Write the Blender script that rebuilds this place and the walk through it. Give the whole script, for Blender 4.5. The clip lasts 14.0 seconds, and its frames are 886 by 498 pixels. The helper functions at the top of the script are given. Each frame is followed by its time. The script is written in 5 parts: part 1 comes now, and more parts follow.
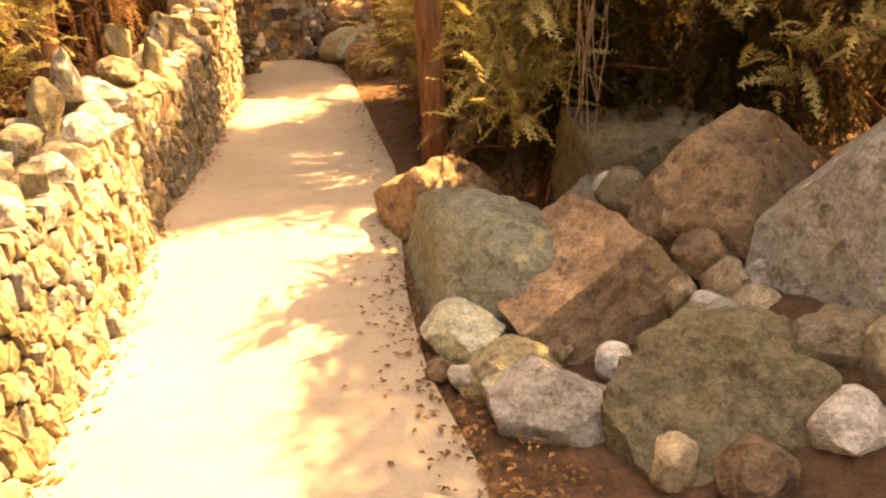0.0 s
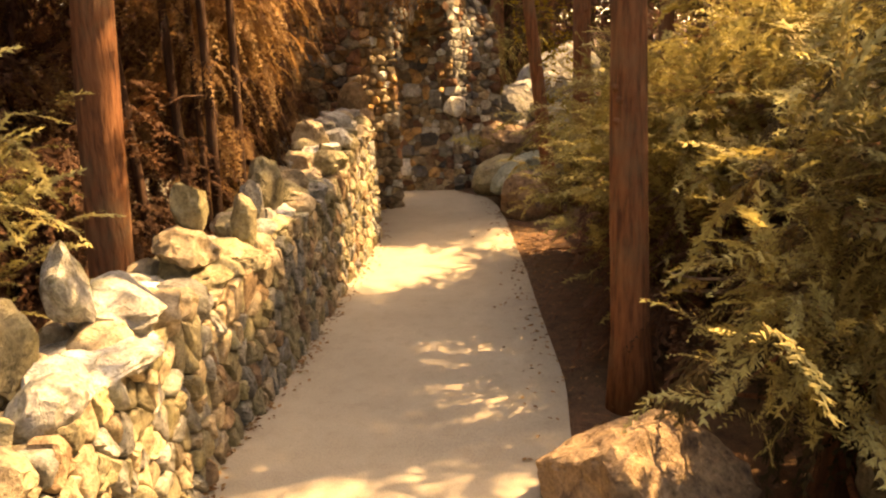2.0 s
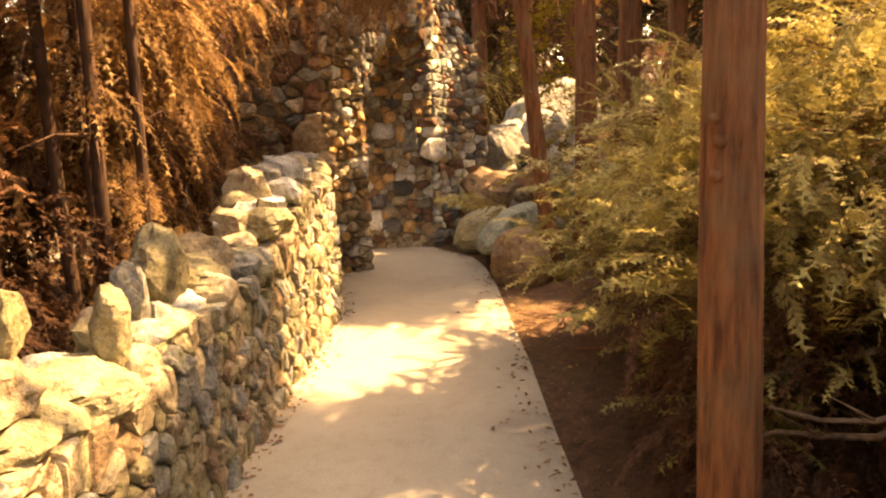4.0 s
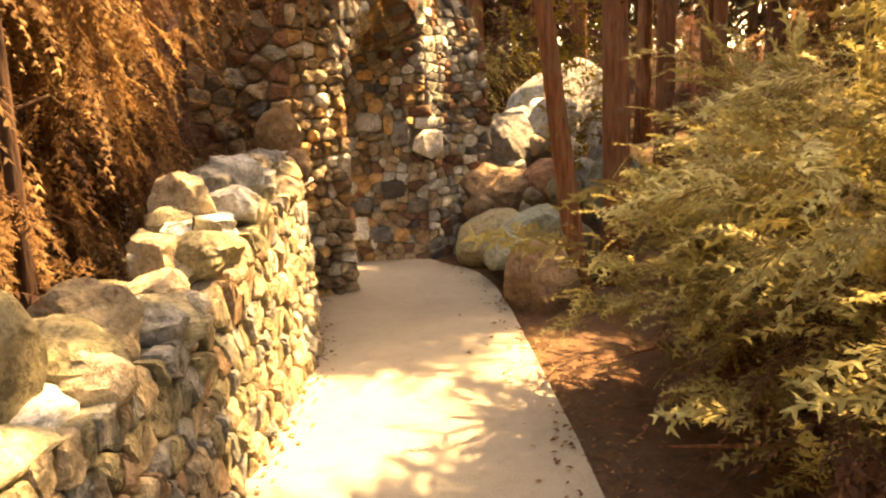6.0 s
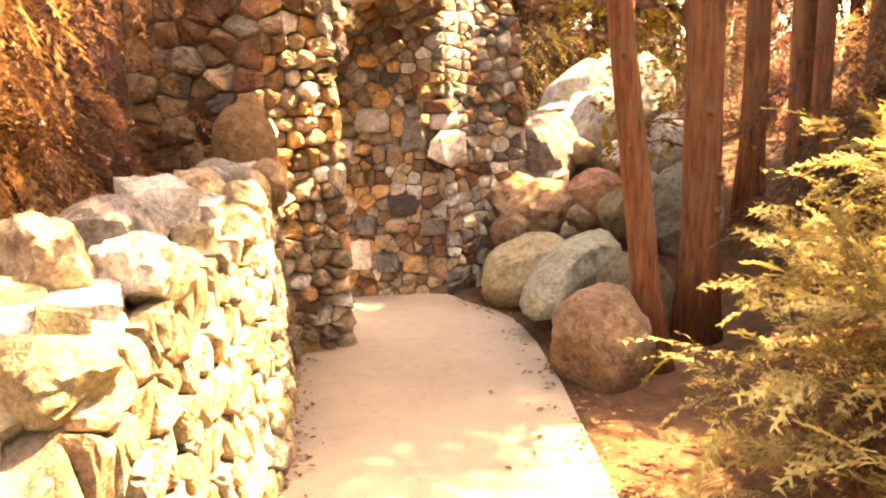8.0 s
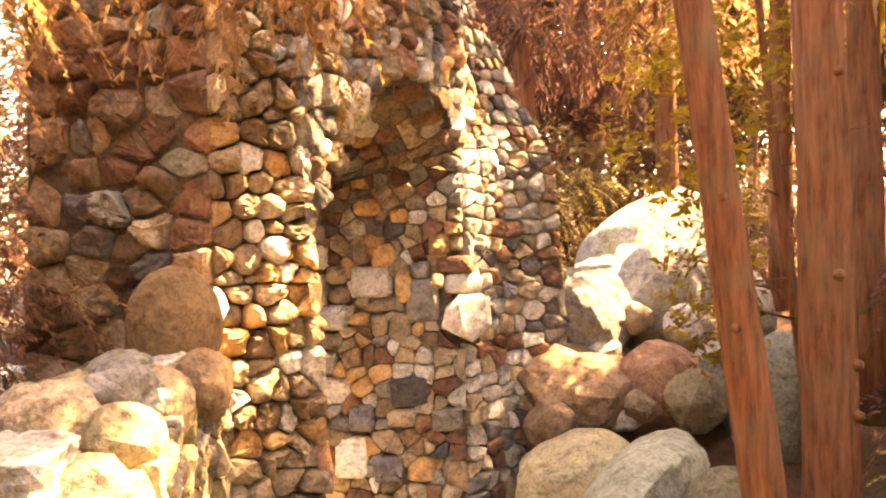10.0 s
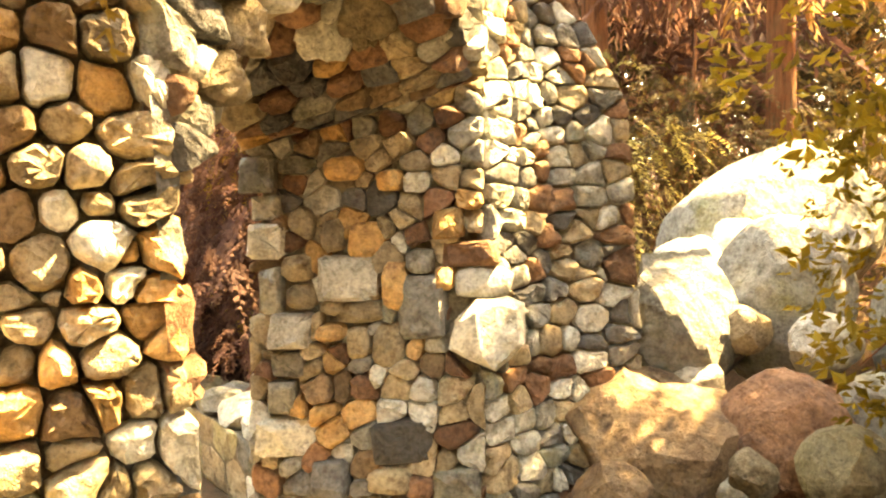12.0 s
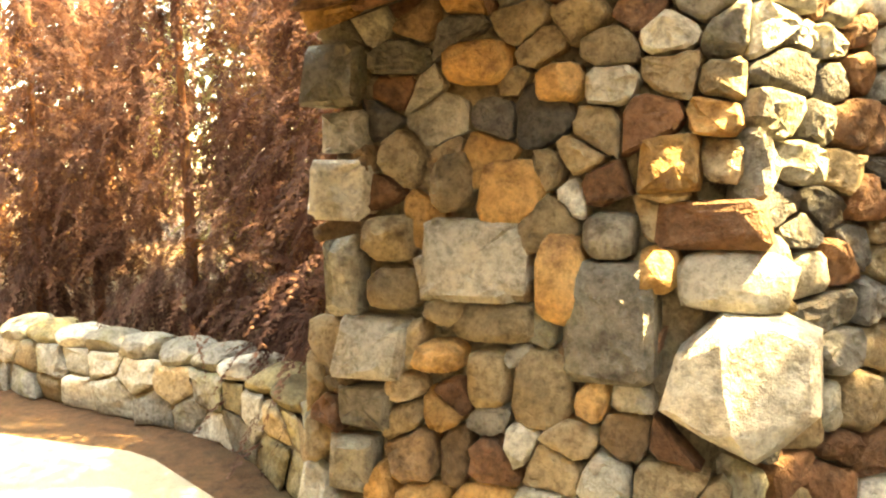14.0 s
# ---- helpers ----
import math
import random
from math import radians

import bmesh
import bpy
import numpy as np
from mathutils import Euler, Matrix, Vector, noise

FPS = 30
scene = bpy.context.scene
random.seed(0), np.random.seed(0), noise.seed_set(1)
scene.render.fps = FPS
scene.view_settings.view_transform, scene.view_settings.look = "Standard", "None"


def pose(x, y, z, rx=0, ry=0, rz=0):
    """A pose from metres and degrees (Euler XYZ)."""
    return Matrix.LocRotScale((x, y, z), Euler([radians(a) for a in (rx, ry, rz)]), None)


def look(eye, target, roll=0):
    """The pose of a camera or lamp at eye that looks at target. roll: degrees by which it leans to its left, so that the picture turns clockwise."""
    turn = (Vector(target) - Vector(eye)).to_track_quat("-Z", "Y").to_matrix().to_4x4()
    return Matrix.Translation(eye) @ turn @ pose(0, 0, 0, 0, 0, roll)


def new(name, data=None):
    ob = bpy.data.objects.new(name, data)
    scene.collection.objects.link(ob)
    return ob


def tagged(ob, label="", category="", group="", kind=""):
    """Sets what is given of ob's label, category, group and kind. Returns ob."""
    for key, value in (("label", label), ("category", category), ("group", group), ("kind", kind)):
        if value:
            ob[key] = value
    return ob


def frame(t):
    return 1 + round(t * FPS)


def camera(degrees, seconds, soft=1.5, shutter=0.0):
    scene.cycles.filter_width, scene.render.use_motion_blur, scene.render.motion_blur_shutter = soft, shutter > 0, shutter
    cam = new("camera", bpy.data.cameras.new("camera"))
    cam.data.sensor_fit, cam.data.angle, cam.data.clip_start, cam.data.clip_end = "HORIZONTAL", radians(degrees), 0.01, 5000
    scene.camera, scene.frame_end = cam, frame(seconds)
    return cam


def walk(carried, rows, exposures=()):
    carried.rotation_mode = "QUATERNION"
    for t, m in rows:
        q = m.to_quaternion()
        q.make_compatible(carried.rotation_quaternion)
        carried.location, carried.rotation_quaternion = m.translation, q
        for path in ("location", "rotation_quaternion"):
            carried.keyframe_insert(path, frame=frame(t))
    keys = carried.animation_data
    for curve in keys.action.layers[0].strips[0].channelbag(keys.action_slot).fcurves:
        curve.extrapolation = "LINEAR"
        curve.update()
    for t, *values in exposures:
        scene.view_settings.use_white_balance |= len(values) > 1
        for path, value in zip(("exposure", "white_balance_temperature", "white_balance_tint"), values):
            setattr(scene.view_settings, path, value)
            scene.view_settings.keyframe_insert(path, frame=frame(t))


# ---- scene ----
cam = camera(60.0, 14.0, soft=2.2)
PATH = [
    (0, (1.434, 0.428, 1.628), (1.57, 2.267, 0.854), -1.3),
    (0.5, (1.396, 0.987, 1.651), (1.398, 2.863, 0.959), -1.4),
    (1, (1.424, 1.486, 1.668), (1.277, 3.377, 1.032), -2.2),
    (1.5, (1.369, 1.907, 1.682), (1.17, 3.811, 1.102), -1.4),
    (2, (1.35, 2.28, 1.675), (1.11, 4.197, 1.159), -2.1),
    (2.5, (1.322, 2.604, 1.671), (1.067, 4.534, 1.21), -2.8),
    (3, (1.237, 2.989, 1.618), (1.004, 4.935, 1.222), -2.1),
    (3.2, (1.222, 3.147, 1.614), (0.998, 5.095, 1.222), -2.0),
    (5.3, (1.051, 4.359, 1.482), (0.931, 6.302, 1.025), -1.7),
    (5.5, (1.022, 4.482, 1.49), (0.898, 6.425, 1.032), -1.9),
    (6, (0.975, 4.873, 1.487), (0.831, 6.82, 1.055), -2.6),
    (6.5, (0.953, 5.221, 1.496), (0.775, 7.169, 1.078), -2.2),
    (7, (0.919, 5.548, 1.507), (0.734, 7.495, 1.085), -2.1),
    (7.5, (0.898, 5.847, 1.482), (0.703, 7.79, 1.051), -2.5),
    (8, (0.806, 6.26, 1.459), (0.635, 8.201, 1.009), -1.9),
    (8.2, (0.754, 6.383, 1.464), (0.613, 8.337, 1.064), -2.3),
    (8.5, (0.754, 6.606, 1.471), (0.642, 8.591, 1.249), -1.7),
    (9, (0.717, 6.937, 1.455), (0.617, 8.934, 1.408), -1.8),
    (9.2, (0.69, 7.013, 1.446), (0.575, 9.01, 1.423), -1.9),
    (11.3, (0.793, 8.329, 1.502), (0.453, 10.291, 1.324), -2.5),
    (11.5, (0.799, 8.462, 1.496), (0.445, 10.422, 1.32), -2.6),
    (12, (0.814, 8.803, 1.474), (0.397, 10.752, 1.31), -2.2),
    (12.5, (0.744, 9.163, 1.448), (0.294, 11.105, 1.282), -2.3),
    (13, (0.703, 9.479, 1.432), (0.16, 11.394, 1.234), -2.3),
    (13.5, (0.618, 9.751, 1.376), (-0.06, 11.621, 1.168), -1.6),
    (14, (0.521, 10.024, 1.337), (-0.366, 11.805, 1.131), -0.9),
]
walk(cam, [(t, look(eye, target, roll)) for t, eye, target, roll in PATH],
     [(0, 3.85, 45000, 35), (0.5, 2.95, 20000, 24), (1.2, 2.85, 18500, 23), (3, 3.6, 20500, 29), (5.5, 3.75, 20000, 22), (6.2, 3.95, 18000, 24), (7, 4.5, 17500, 32), (8, 4.95, 17800, 36), (9, 5.1, 18000, 37), (11.3, 5.2, 18800, 22), (12.5, 5.33, 19200, 2), (14, 5.25, 19500, 4)])

# ---- light ----
SUN_ELEVATION, SUN_X, SUN_Y = radians(54), 0.87, 0.493
SUN = Vector((SUN_X * math.cos(SUN_ELEVATION), SUN_Y * math.cos(SUN_ELEVATION), math.sin(SUN_ELEVATION))).normalized()
world = bpy.data.worlds.new("sky")
scene.world = world
world.use_nodes = True
wn = world.node_tree
sky = wn.nodes.new("ShaderNodeTexSky")
sky.sky_type, sky.sun_disc, sky.sun_elevation = "NISHITA", False, SUN_ELEVATION
sky.sun_rotation = math.atan2(SUN_X, SUN_Y)
wn.links.new(sky.outputs[0], wn.nodes["Background"].inputs[0])
wn.nodes["Background"].inputs[1].default_value = 0.15
sun = new("sun", bpy.data.lights.new("sun", "SUN"))
sun.data.energy, sun.data.angle, sun.data.color = 2.6, radians(0.53), (1.0, 0.88, 0.70)
sun.matrix_world = look(SUN * 40, (0, 0, 0))


# ---- materials ----
def shader(name, rough=0.85):
    m = bpy.data.materials.new(name)
    m.use_nodes = True
    n = m.node_tree
    b = n.nodes["Principled BSDF"]
    b.inputs["Roughness"].default_value = rough
    b.inputs["Specular IOR Level"].default_value = 0.25
    return m, n, b


def add(n, kind, **values):
    node = n.nodes.new(kind)
    for k, v in values.items():
        node.inputs[k].default_value = v
    return node


def ramp(n, source, stops):
    r = n.nodes.new("ShaderNodeValToRGB")
    e = r.color_ramp.elements
    while len(e) < len(stops):
        e.new(0.5)
    for el, (at, c) in zip(e, stops):
        el.position, el.color = at, (*c, 1)
    n.links.new(source, r.inputs[0])
    return r.outputs[0]


def mix(n, fac, a, b, kind="MIX"):
    m = n.nodes.new("ShaderNodeMix")
    m.data_type, m.blend_type = "RGBA", kind
    for i, v in ((0, fac), (6, a), (7, b)):
        if isinstance(v, (int, float)):
            m.inputs[i].default_value = v
        elif isinstance(v, tuple):
            m.inputs[i].default_value = (*v, 1)
        else:
            n.links.new(v, m.inputs[i])
    return m.outputs[2]


def bump(n, b, height, strength, distance):
    bm = add(n, "ShaderNodeBump", Strength=strength, Distance=distance)
    n.links.new(height, bm.inputs["Height"])
    n.links.new(bm.outputs[0], b.inputs["Normal"])
    return bm


def rock(name, dark, light, stain, grain=60.0, patch=5.0, moss=None):
    """Weathered stone: coarse mottling, fine speckle, stains and a rough relief; each piece has its own tone."""
    m, n, b = shader(name, 0.88)
    co = n.nodes.new("ShaderNodeTexCoord").outputs["Object"]
    info = n.nodes.new("ShaderNodeObjectInfo")
    shift = n.nodes.new("ShaderNodeVectorMath")
    shift.operation = "MULTIPLY_ADD"
    n.links.new(info.outputs["Random"], shift.inputs[0])
    shift.inputs[1].default_value = (37, 53, 71)
    n.links.new(co, shift.inputs[2])
    p = shift.outputs[0]
    big = add(n, "ShaderNodeTexNoise", Scale=patch, Detail=6.0, Roughness=0.62)
    fine = add(n, "ShaderNodeTexNoise", Scale=grain, Detail=4.0, Roughness=0.7)
    spot = add(n, "ShaderNodeTexNoise", Scale=patch * 2.3, Detail=7.0, Roughness=0.7)
    for t in (big, fine, spot):
        n.links.new(p, t.inputs["Vector"])
    c = ramp(n, big.outputs[0], [(0.3, dark), (0.68, light)])
    c = mix(n, ramp(n, spot.outputs[0], [(0.52, (0, 0, 0)), (0.68, (1, 1, 1))]), c, stain)
    if moss:
        c = mix(n, ramp(n, big.outputs[0], [(0.5, (0, 0, 0)), (0.7, (0.7, 0.7, 0.7))]), c, moss)
    c = mix(n, 0.45, c, ramp(n, fine.outputs[0], [(0.36, (0.32, 0.32, 0.32)), (0.5, (1, 1, 1)), (0.72, (1.5, 1.5, 1.5))]), "MULTIPLY")
    tone = n.nodes.new("ShaderNodeMapRange")
    n.links.new(info.outputs["Random"], tone.inputs[0])
    tone.inputs[3].default_value, tone.inputs[4].default_value = 0.6, 1.35
    c = mix(n, 1.0, c, tone.outputs[0], "MULTIPLY")
    n.links.new(c, b.inputs["Base Color"])
    pit = add(n, "ShaderNodeTexNoise", Scale=24.0, Detail=5.0, Roughness=0.75)
    n.links.new(p, pit.inputs["Vector"])
    hewn = add(n, "ShaderNodeTexVoronoi", Scale=11.0)
    bent = mix(n, 0.10, p, big.outputs[1], "ADD")
    n.links.new(bent, hewn.inputs["Vector"])
    both = mix(n, 0.4, mix(n, 0.22, mix(n, 0.5, spot.outputs[0], pit.outputs[0]), fine.outputs[0]), hewn.outputs["Distance"])
    c = mix(n, 0.55, c, ramp(n, pit.outputs[0], [(0.34, (0.35, 0.33, 0.3)), (0.5, (1, 1, 1)), (0.7, (1.25, 1.25, 1.22))]), "MULTIPLY")
    n.links.new(c, b.inputs["Base Color"])
    bump(n, b, both, 1.0, 0.065)
    return m


GREY = rock("grey_granite", (0.17, 0.165, 0.15), (0.36, 0.35, 0.31), (0.10, 0.09, 0.075), moss=(0.17, 0.17, 0.07))
TAN = rock("tan_sandstone", (0.25, 0.195, 0.13), (0.45, 0.365, 0.245), (0.16, 0.11, 0.07))
RUST = rock("rust_brown_stone", (0.14, 0.075, 0.05), (0.29, 0.16, 0.10), (0.08, 0.05, 0.04))
SLATE = rock("dark_slate", (0.07, 0.07, 0.072), (0.17, 0.17, 0.165), (0.11, 0.09, 0.07))
PALE = rock("pale_granite", (0.43, 0.42, 0.36), (0.66, 0.64, 0.56), (0.28, 0.26, 0.21))
OCHRE = rock("ochre_stone", (0.38, 0.22, 0.10), (0.58, 0.37, 0.18), (0.24, 0.13, 0.07))
LICHEN = rock("lichen_stone", (0.19, 0.165, 0.105), (0.36, 0.315, 0.20), (0.11, 0.095, 0.065), moss=(0.19, 0.17, 0.075))
GREEN = rock("green_grey_rock", (0.23, 0.245, 0.185), (0.37, 0.39, 0.29), (0.17, 0.175, 0.125), patch=3.0)
BROWN = rock("brown_rock", (0.17, 0.11, 0.07), (0.33, 0.23, 0.145), (0.09, 0.06, 0.045), patch=4.0)
COBBLE = rock("ochre_brown_cobble", (0.24, 0.155, 0.08), (0.38, 0.255, 0.14), (0.17, 0.10, 0.055))
MORTAR = rock("dark_mortar", (0.17, 0.14, 0.10), (0.30, 0.25, 0.18), (0.10, 0.08, 0.06))

# the path: worn concrete with sandy grain, stains and hairline wear
CONCRETE, n, b = shader("worn_concrete", 0.9)
co = n.nodes.new("ShaderNodeTexCoord").outputs["Object"]
t1, t2, t3 = (add(n, "ShaderNodeTexNoise", Scale=s, Detail=7.0, Roughness=0.68) for s in (0.9, 11.0, 120.0))
for t in (t1, t2, t3):
    n.links.new(co, t.inputs["Vector"])
c = ramp(n, t1.outputs[0], [(0.3, (0.25, 0.215, 0.165)), (0.7, (0.36, 0.31, 0.235))])
c = mix(n, ramp(n, t2.outputs[0], [(0.5, (0, 0, 0)), (0.75, (0.6, 0.6, 0.6))]), c, (0.22, 0.18, 0.13))
c = mix(n, 0.5, c, ramp(n, t3.outputs[0], [(0.3, (0.5, 0.5, 0.5)), (0.6, (1.15, 1.15, 1.15))]), "MULTIPLY")
n.links.new(c, b.inputs["Base Color"])
bump(n, b, mix(n, 0.5, t2.outputs[0], t3.outputs[0]), 0.35, 0.006)

# soil under the trees, with needles and old leaves
SOIL, n, b = shader("leafy_soil", 0.95)
co = n.nodes.new("ShaderNodeTexCoord").outputs["Object"]
t1, t2, t3 = (add(n, "ShaderNodeTexNoise", Scale=s, Detail=7.0, Roughness=0.7) for s in (1.1, 14.0, 90.0))
for t in (t1, t2, t3):
    n.links.new(co, t.inputs["Vector"])
c = ramp(n, t2.outputs[0], [(0.3, (0.05, 0.028, 0.018)), (0.55, (0.125, 0.065, 0.036)), (0.75, (0.18, 0.088, 0.05))])
c = mix(n, ramp(n, t1.outputs[0], [(0.45, (0, 0, 0)), (0.7, (0.6, 0.6, 0.6))]), c, (0.09, 0.07, 0.035))
c = mix(n, 0.6, c, ramp(n, t3.outputs[0], [(0.3, (0.4, 0.4, 0.4)), (0.65, (1.4, 1.4, 1.4))]), "MULTIPLY")
n.links.new(c, b.inputs["Base Color"])
bump(n, b, mix(n, 0.5, t2.outputs[0], t3.outputs[0]), 0.9, 0.03)


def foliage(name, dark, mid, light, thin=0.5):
    """Leaves: dark at the base of a spray to light at its tip, with a tone for each spray; some light passes through.
    """
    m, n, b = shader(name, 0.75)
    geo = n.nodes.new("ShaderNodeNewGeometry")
    leaf_tone = n.nodes.new("ShaderNodeAttribute")
    leaf_tone.attribute_name = "leaf_tone"
    f = mix(n, 0.25, leaf_tone.outputs["Fac"], geo.outputs["Random Per Island"])
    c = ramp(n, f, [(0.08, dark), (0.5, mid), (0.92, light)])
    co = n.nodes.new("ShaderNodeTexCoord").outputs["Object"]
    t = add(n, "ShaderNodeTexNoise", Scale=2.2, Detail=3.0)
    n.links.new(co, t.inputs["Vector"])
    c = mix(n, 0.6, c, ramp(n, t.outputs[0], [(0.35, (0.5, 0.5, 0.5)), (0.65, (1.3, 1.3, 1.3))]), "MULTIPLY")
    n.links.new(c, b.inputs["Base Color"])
    tr = n.nodes.new("ShaderNodeBsdfTranslucent")
    n.links.new(c, tr.inputs[0])
    ms = n.nodes.new("ShaderNodeMixShader")
    ms.inputs[0].default_value = thin
    n.links.new(b.outputs[0], ms.inputs[1])
    n.links.new(tr.outputs[0], ms.inputs[2])
    n.links.new(ms.outputs[0], n.nodes["Material Output"].inputs[0])
    return m


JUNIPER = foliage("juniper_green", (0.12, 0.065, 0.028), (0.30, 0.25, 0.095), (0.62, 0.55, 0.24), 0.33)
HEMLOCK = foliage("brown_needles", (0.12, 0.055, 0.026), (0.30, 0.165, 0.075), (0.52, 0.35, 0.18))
# dark needles, near black so that the colour holds the shade between crowns
SHADELEAF = foliage("dark_shade_needles", (0.03, 0.024, 0.012), (0.07, 0.052, 0.024), (0.125, 0.09, 0.038))
YELLOW = foliage("yellow_leaves", (0.17, 0.12, 0.02), (0.33, 0.23, 0.035), (0.48, 0.36, 0.07))
RUSSET = foliage("russet_needles", (0.045, 0.02, 0.016), (0.115, 0.055, 0.042), (0.225, 0.125, 0.095))
GOLD = foliage("golden_needles", (0.13, 0.07, 0.025), (0.30, 0.19, 0.055), (0.46, 0.33, 0.10))
# dead brown needles, darkened in colour for the shade inside bushes and thicket
BROWNSHADE = foliage("dead_shade_needles", (0.04, 0.018, 0.011), (0.10, 0.045, 0.024), (0.19, 0.085, 0.042), 0.25)
DEADLEAF = foliage("dead_leaves", (0.09, 0.045, 0.02), (0.18, 0.085, 0.035), (0.28, 0.16, 0.07), 0.1)

def bark_of(name, deep, mid, high, grey):
    """Stringy bark: long vertical fissures, with weathered grey patches."""
    m, n, b = shader(name, 0.9)
    co = n.nodes.new("ShaderNodeTexCoord").outputs["Object"]
    mp = n.nodes.new("ShaderNodeMapping")
    mp.inputs["Scale"].default_value = (1, 1, 0.12)
    n.links.new(co, mp.inputs[0])
    t1 = add(n, "ShaderNodeTexNoise", Scale=38.0, Detail=6.0, Roughness=0.65)
    t2 = add(n, "ShaderNodeTexNoise", Scale=3.0, Detail=5.0, Roughness=0.65)
    n.links.new(mp.outputs[0], t1.inputs["Vector"])
    n.links.new(co, t2.inputs["Vector"])
    c = ramp(n, t1.outputs[0], [(0.34, deep), (0.52, mid), (0.72, high)])
    c = mix(n, ramp(n, t2.outputs[0], [(0.48, (0, 0, 0)), (0.66, (0.6, 0.6, 0.6))]), c, grey)
    n.links.new(c, b.inputs["Base Color"])
    bump(n, b, t1.outputs[0], 0.9, 0.02)
    return m


BARK = bark_of("cedar_bark", (0.075, 0.03, 0.016), (0.19, 0.075, 0.036), (0.29, 0.13, 0.065), (0.16, 0.12, 0.075))
# sapling bark: the shade behind the wall is put into its darker colour
SHADEBARK = bark_of("shaded_sapling_bark", (0.025, 0.012, 0.008), (0.06, 0.028, 0.017), (0.10, 0.05, 0.03), (0.05, 0.035, 0.024))
TWIG, n, b = shader("dry_twig", 0.9)
co = n.nodes.new("ShaderNodeTexCoord").outputs["Object"]
t1 = add(n, "ShaderNodeTexNoise", Scale=30.0, Detail=4.0)
n.links.new(co, t1.inputs["Vector"])
n.links.new(ramp(n, t1.outputs[0], [(0.3, (0.12, 0.08, 0.055)), (0.7, (0.30, 0.215, 0.15))]), b.inputs["Base Color"])


# ---- builders ----
def mesh_of(name, verts, faces, mat, smooth=False):
    me = bpy.data.meshes.new(name)
    me.from_pydata([tuple(v) for v in verts], [], faces)
    me.materials.append(mat)
    if smooth:
        me.shade_smooth()
    return me


def part(name, bm, mat, parent=None, label="", smooth=False):
    """Links a bmesh as one mesh object under a thing or a part."""
    me = bpy.data.meshes.new(name)
    bmesh.ops.recalc_face_normals(bm, faces=bm.faces)
    bm.to_mesh(me)
    bm.free()
    me.materials.append(mat)
    if smooth:
        me.shade_smooth()
    ob = new(name, me)
    ob.parent = parent
    return tagged(ob, label)


def along(line, s):
    """The point and direction at the distance s along a line of plan points."""
    for (x0, y0), (x1, y1) in zip(line, line[1:]):
        d = math.hypot(x1 - x0, y1 - y0)
        if s <= d or (x1, y1) == line[-1]:
            return x0 + (x1 - x0) * s / d, y0 + (y1 - y0) * s / d, (x1 - x0) / d, (y1 - y0) / d
        s -= d


def length(line):
    return sum(math.dist(a, b) for a, b in zip(line, line[1:]))


def cells(seeds, inside):
    """Weighted cells: for seeds of (u, v, r, ...) the polygons around them, cut by the convex polygon inside(seed)."""
    pts = np.array([s[:3] for s in seeds], float)
    out = []
    for i, (u, v, r) in enumerate(pts):
        near = np.argsort(((pts[:, :2] - (u, v)) ** 2).sum(1) - pts[:, 2] ** 2)[:26]
        poly = inside
        for j in near:
            if j == i:
                continue
            d = pts[j, :2] - (u, v)
            dd = d @ d
            if dd < 1e-9:
                continue
            k = (dd + r * r - pts[j, 2] ** 2) / 2
            cut = []
            for (ax, ay), (bx, by) in zip(poly, poly[1:] + poly[:1]):
                fa, fb = (ax - u) * d[0] + (ay - v) * d[1] - k, (bx - u) * d[0] + (by - v) * d[1] - k
                if fa <= 0:
                    cut.append((ax, ay))
                if fa * fb < 0:
                    w = fa / (fa - fb)
                    cut.append((ax + (bx - ax) * w, ay + (by - ay) * w))
            poly = cut
            if len(poly) < 3:
                break
        out.append(poly if len(poly) >= 3 else None)
    return out


def outline(poly, count, joint, rnd, soft=0.3):
    """A stone's rim about its middle: the cell drawn in by the joint, its corners knocked off, its long edges uneven."""
    pts = []
    for (ax, ay), (bx, by) in zip(poly, poly[1:] + poly[:1]):
        l = math.hypot(bx - ax, by - ay)
        if l < 0.012:
            pts.append(((ax + bx) / 2, (ay + by) / 2))
            continue
        cut = min(0.3, (0.012 + soft * 0.05) / l) * rnd.uniform(0.6, 1.5)
        for w in ((cut, 1 - cut) if l < 0.075 else (cut, 0.5 + rnd.uniform(-0.12, 0.12), 1 - cut)):
            dent = 0.035 * l * rnd.uniform(-1, 0.6) if 0.3 < w < 0.7 else 0
            pts.append((ax + (bx - ax) * w + dent * (by - ay) / l, ay + (by - ay) * w - dent * (bx - ax) / l))
    q = np.array(pts)
    mid = np.array(poly).mean(0)
    off = q - mid
    size = np.hypot(*off.T)[:, None]
    ragged = np.array([rnd.uniform(0.95, 1.05) for _ in pts])[:, None]
    return mid, off * np.maximum(1 - joint / np.maximum(size, 1e-6), 0.35) * ragged


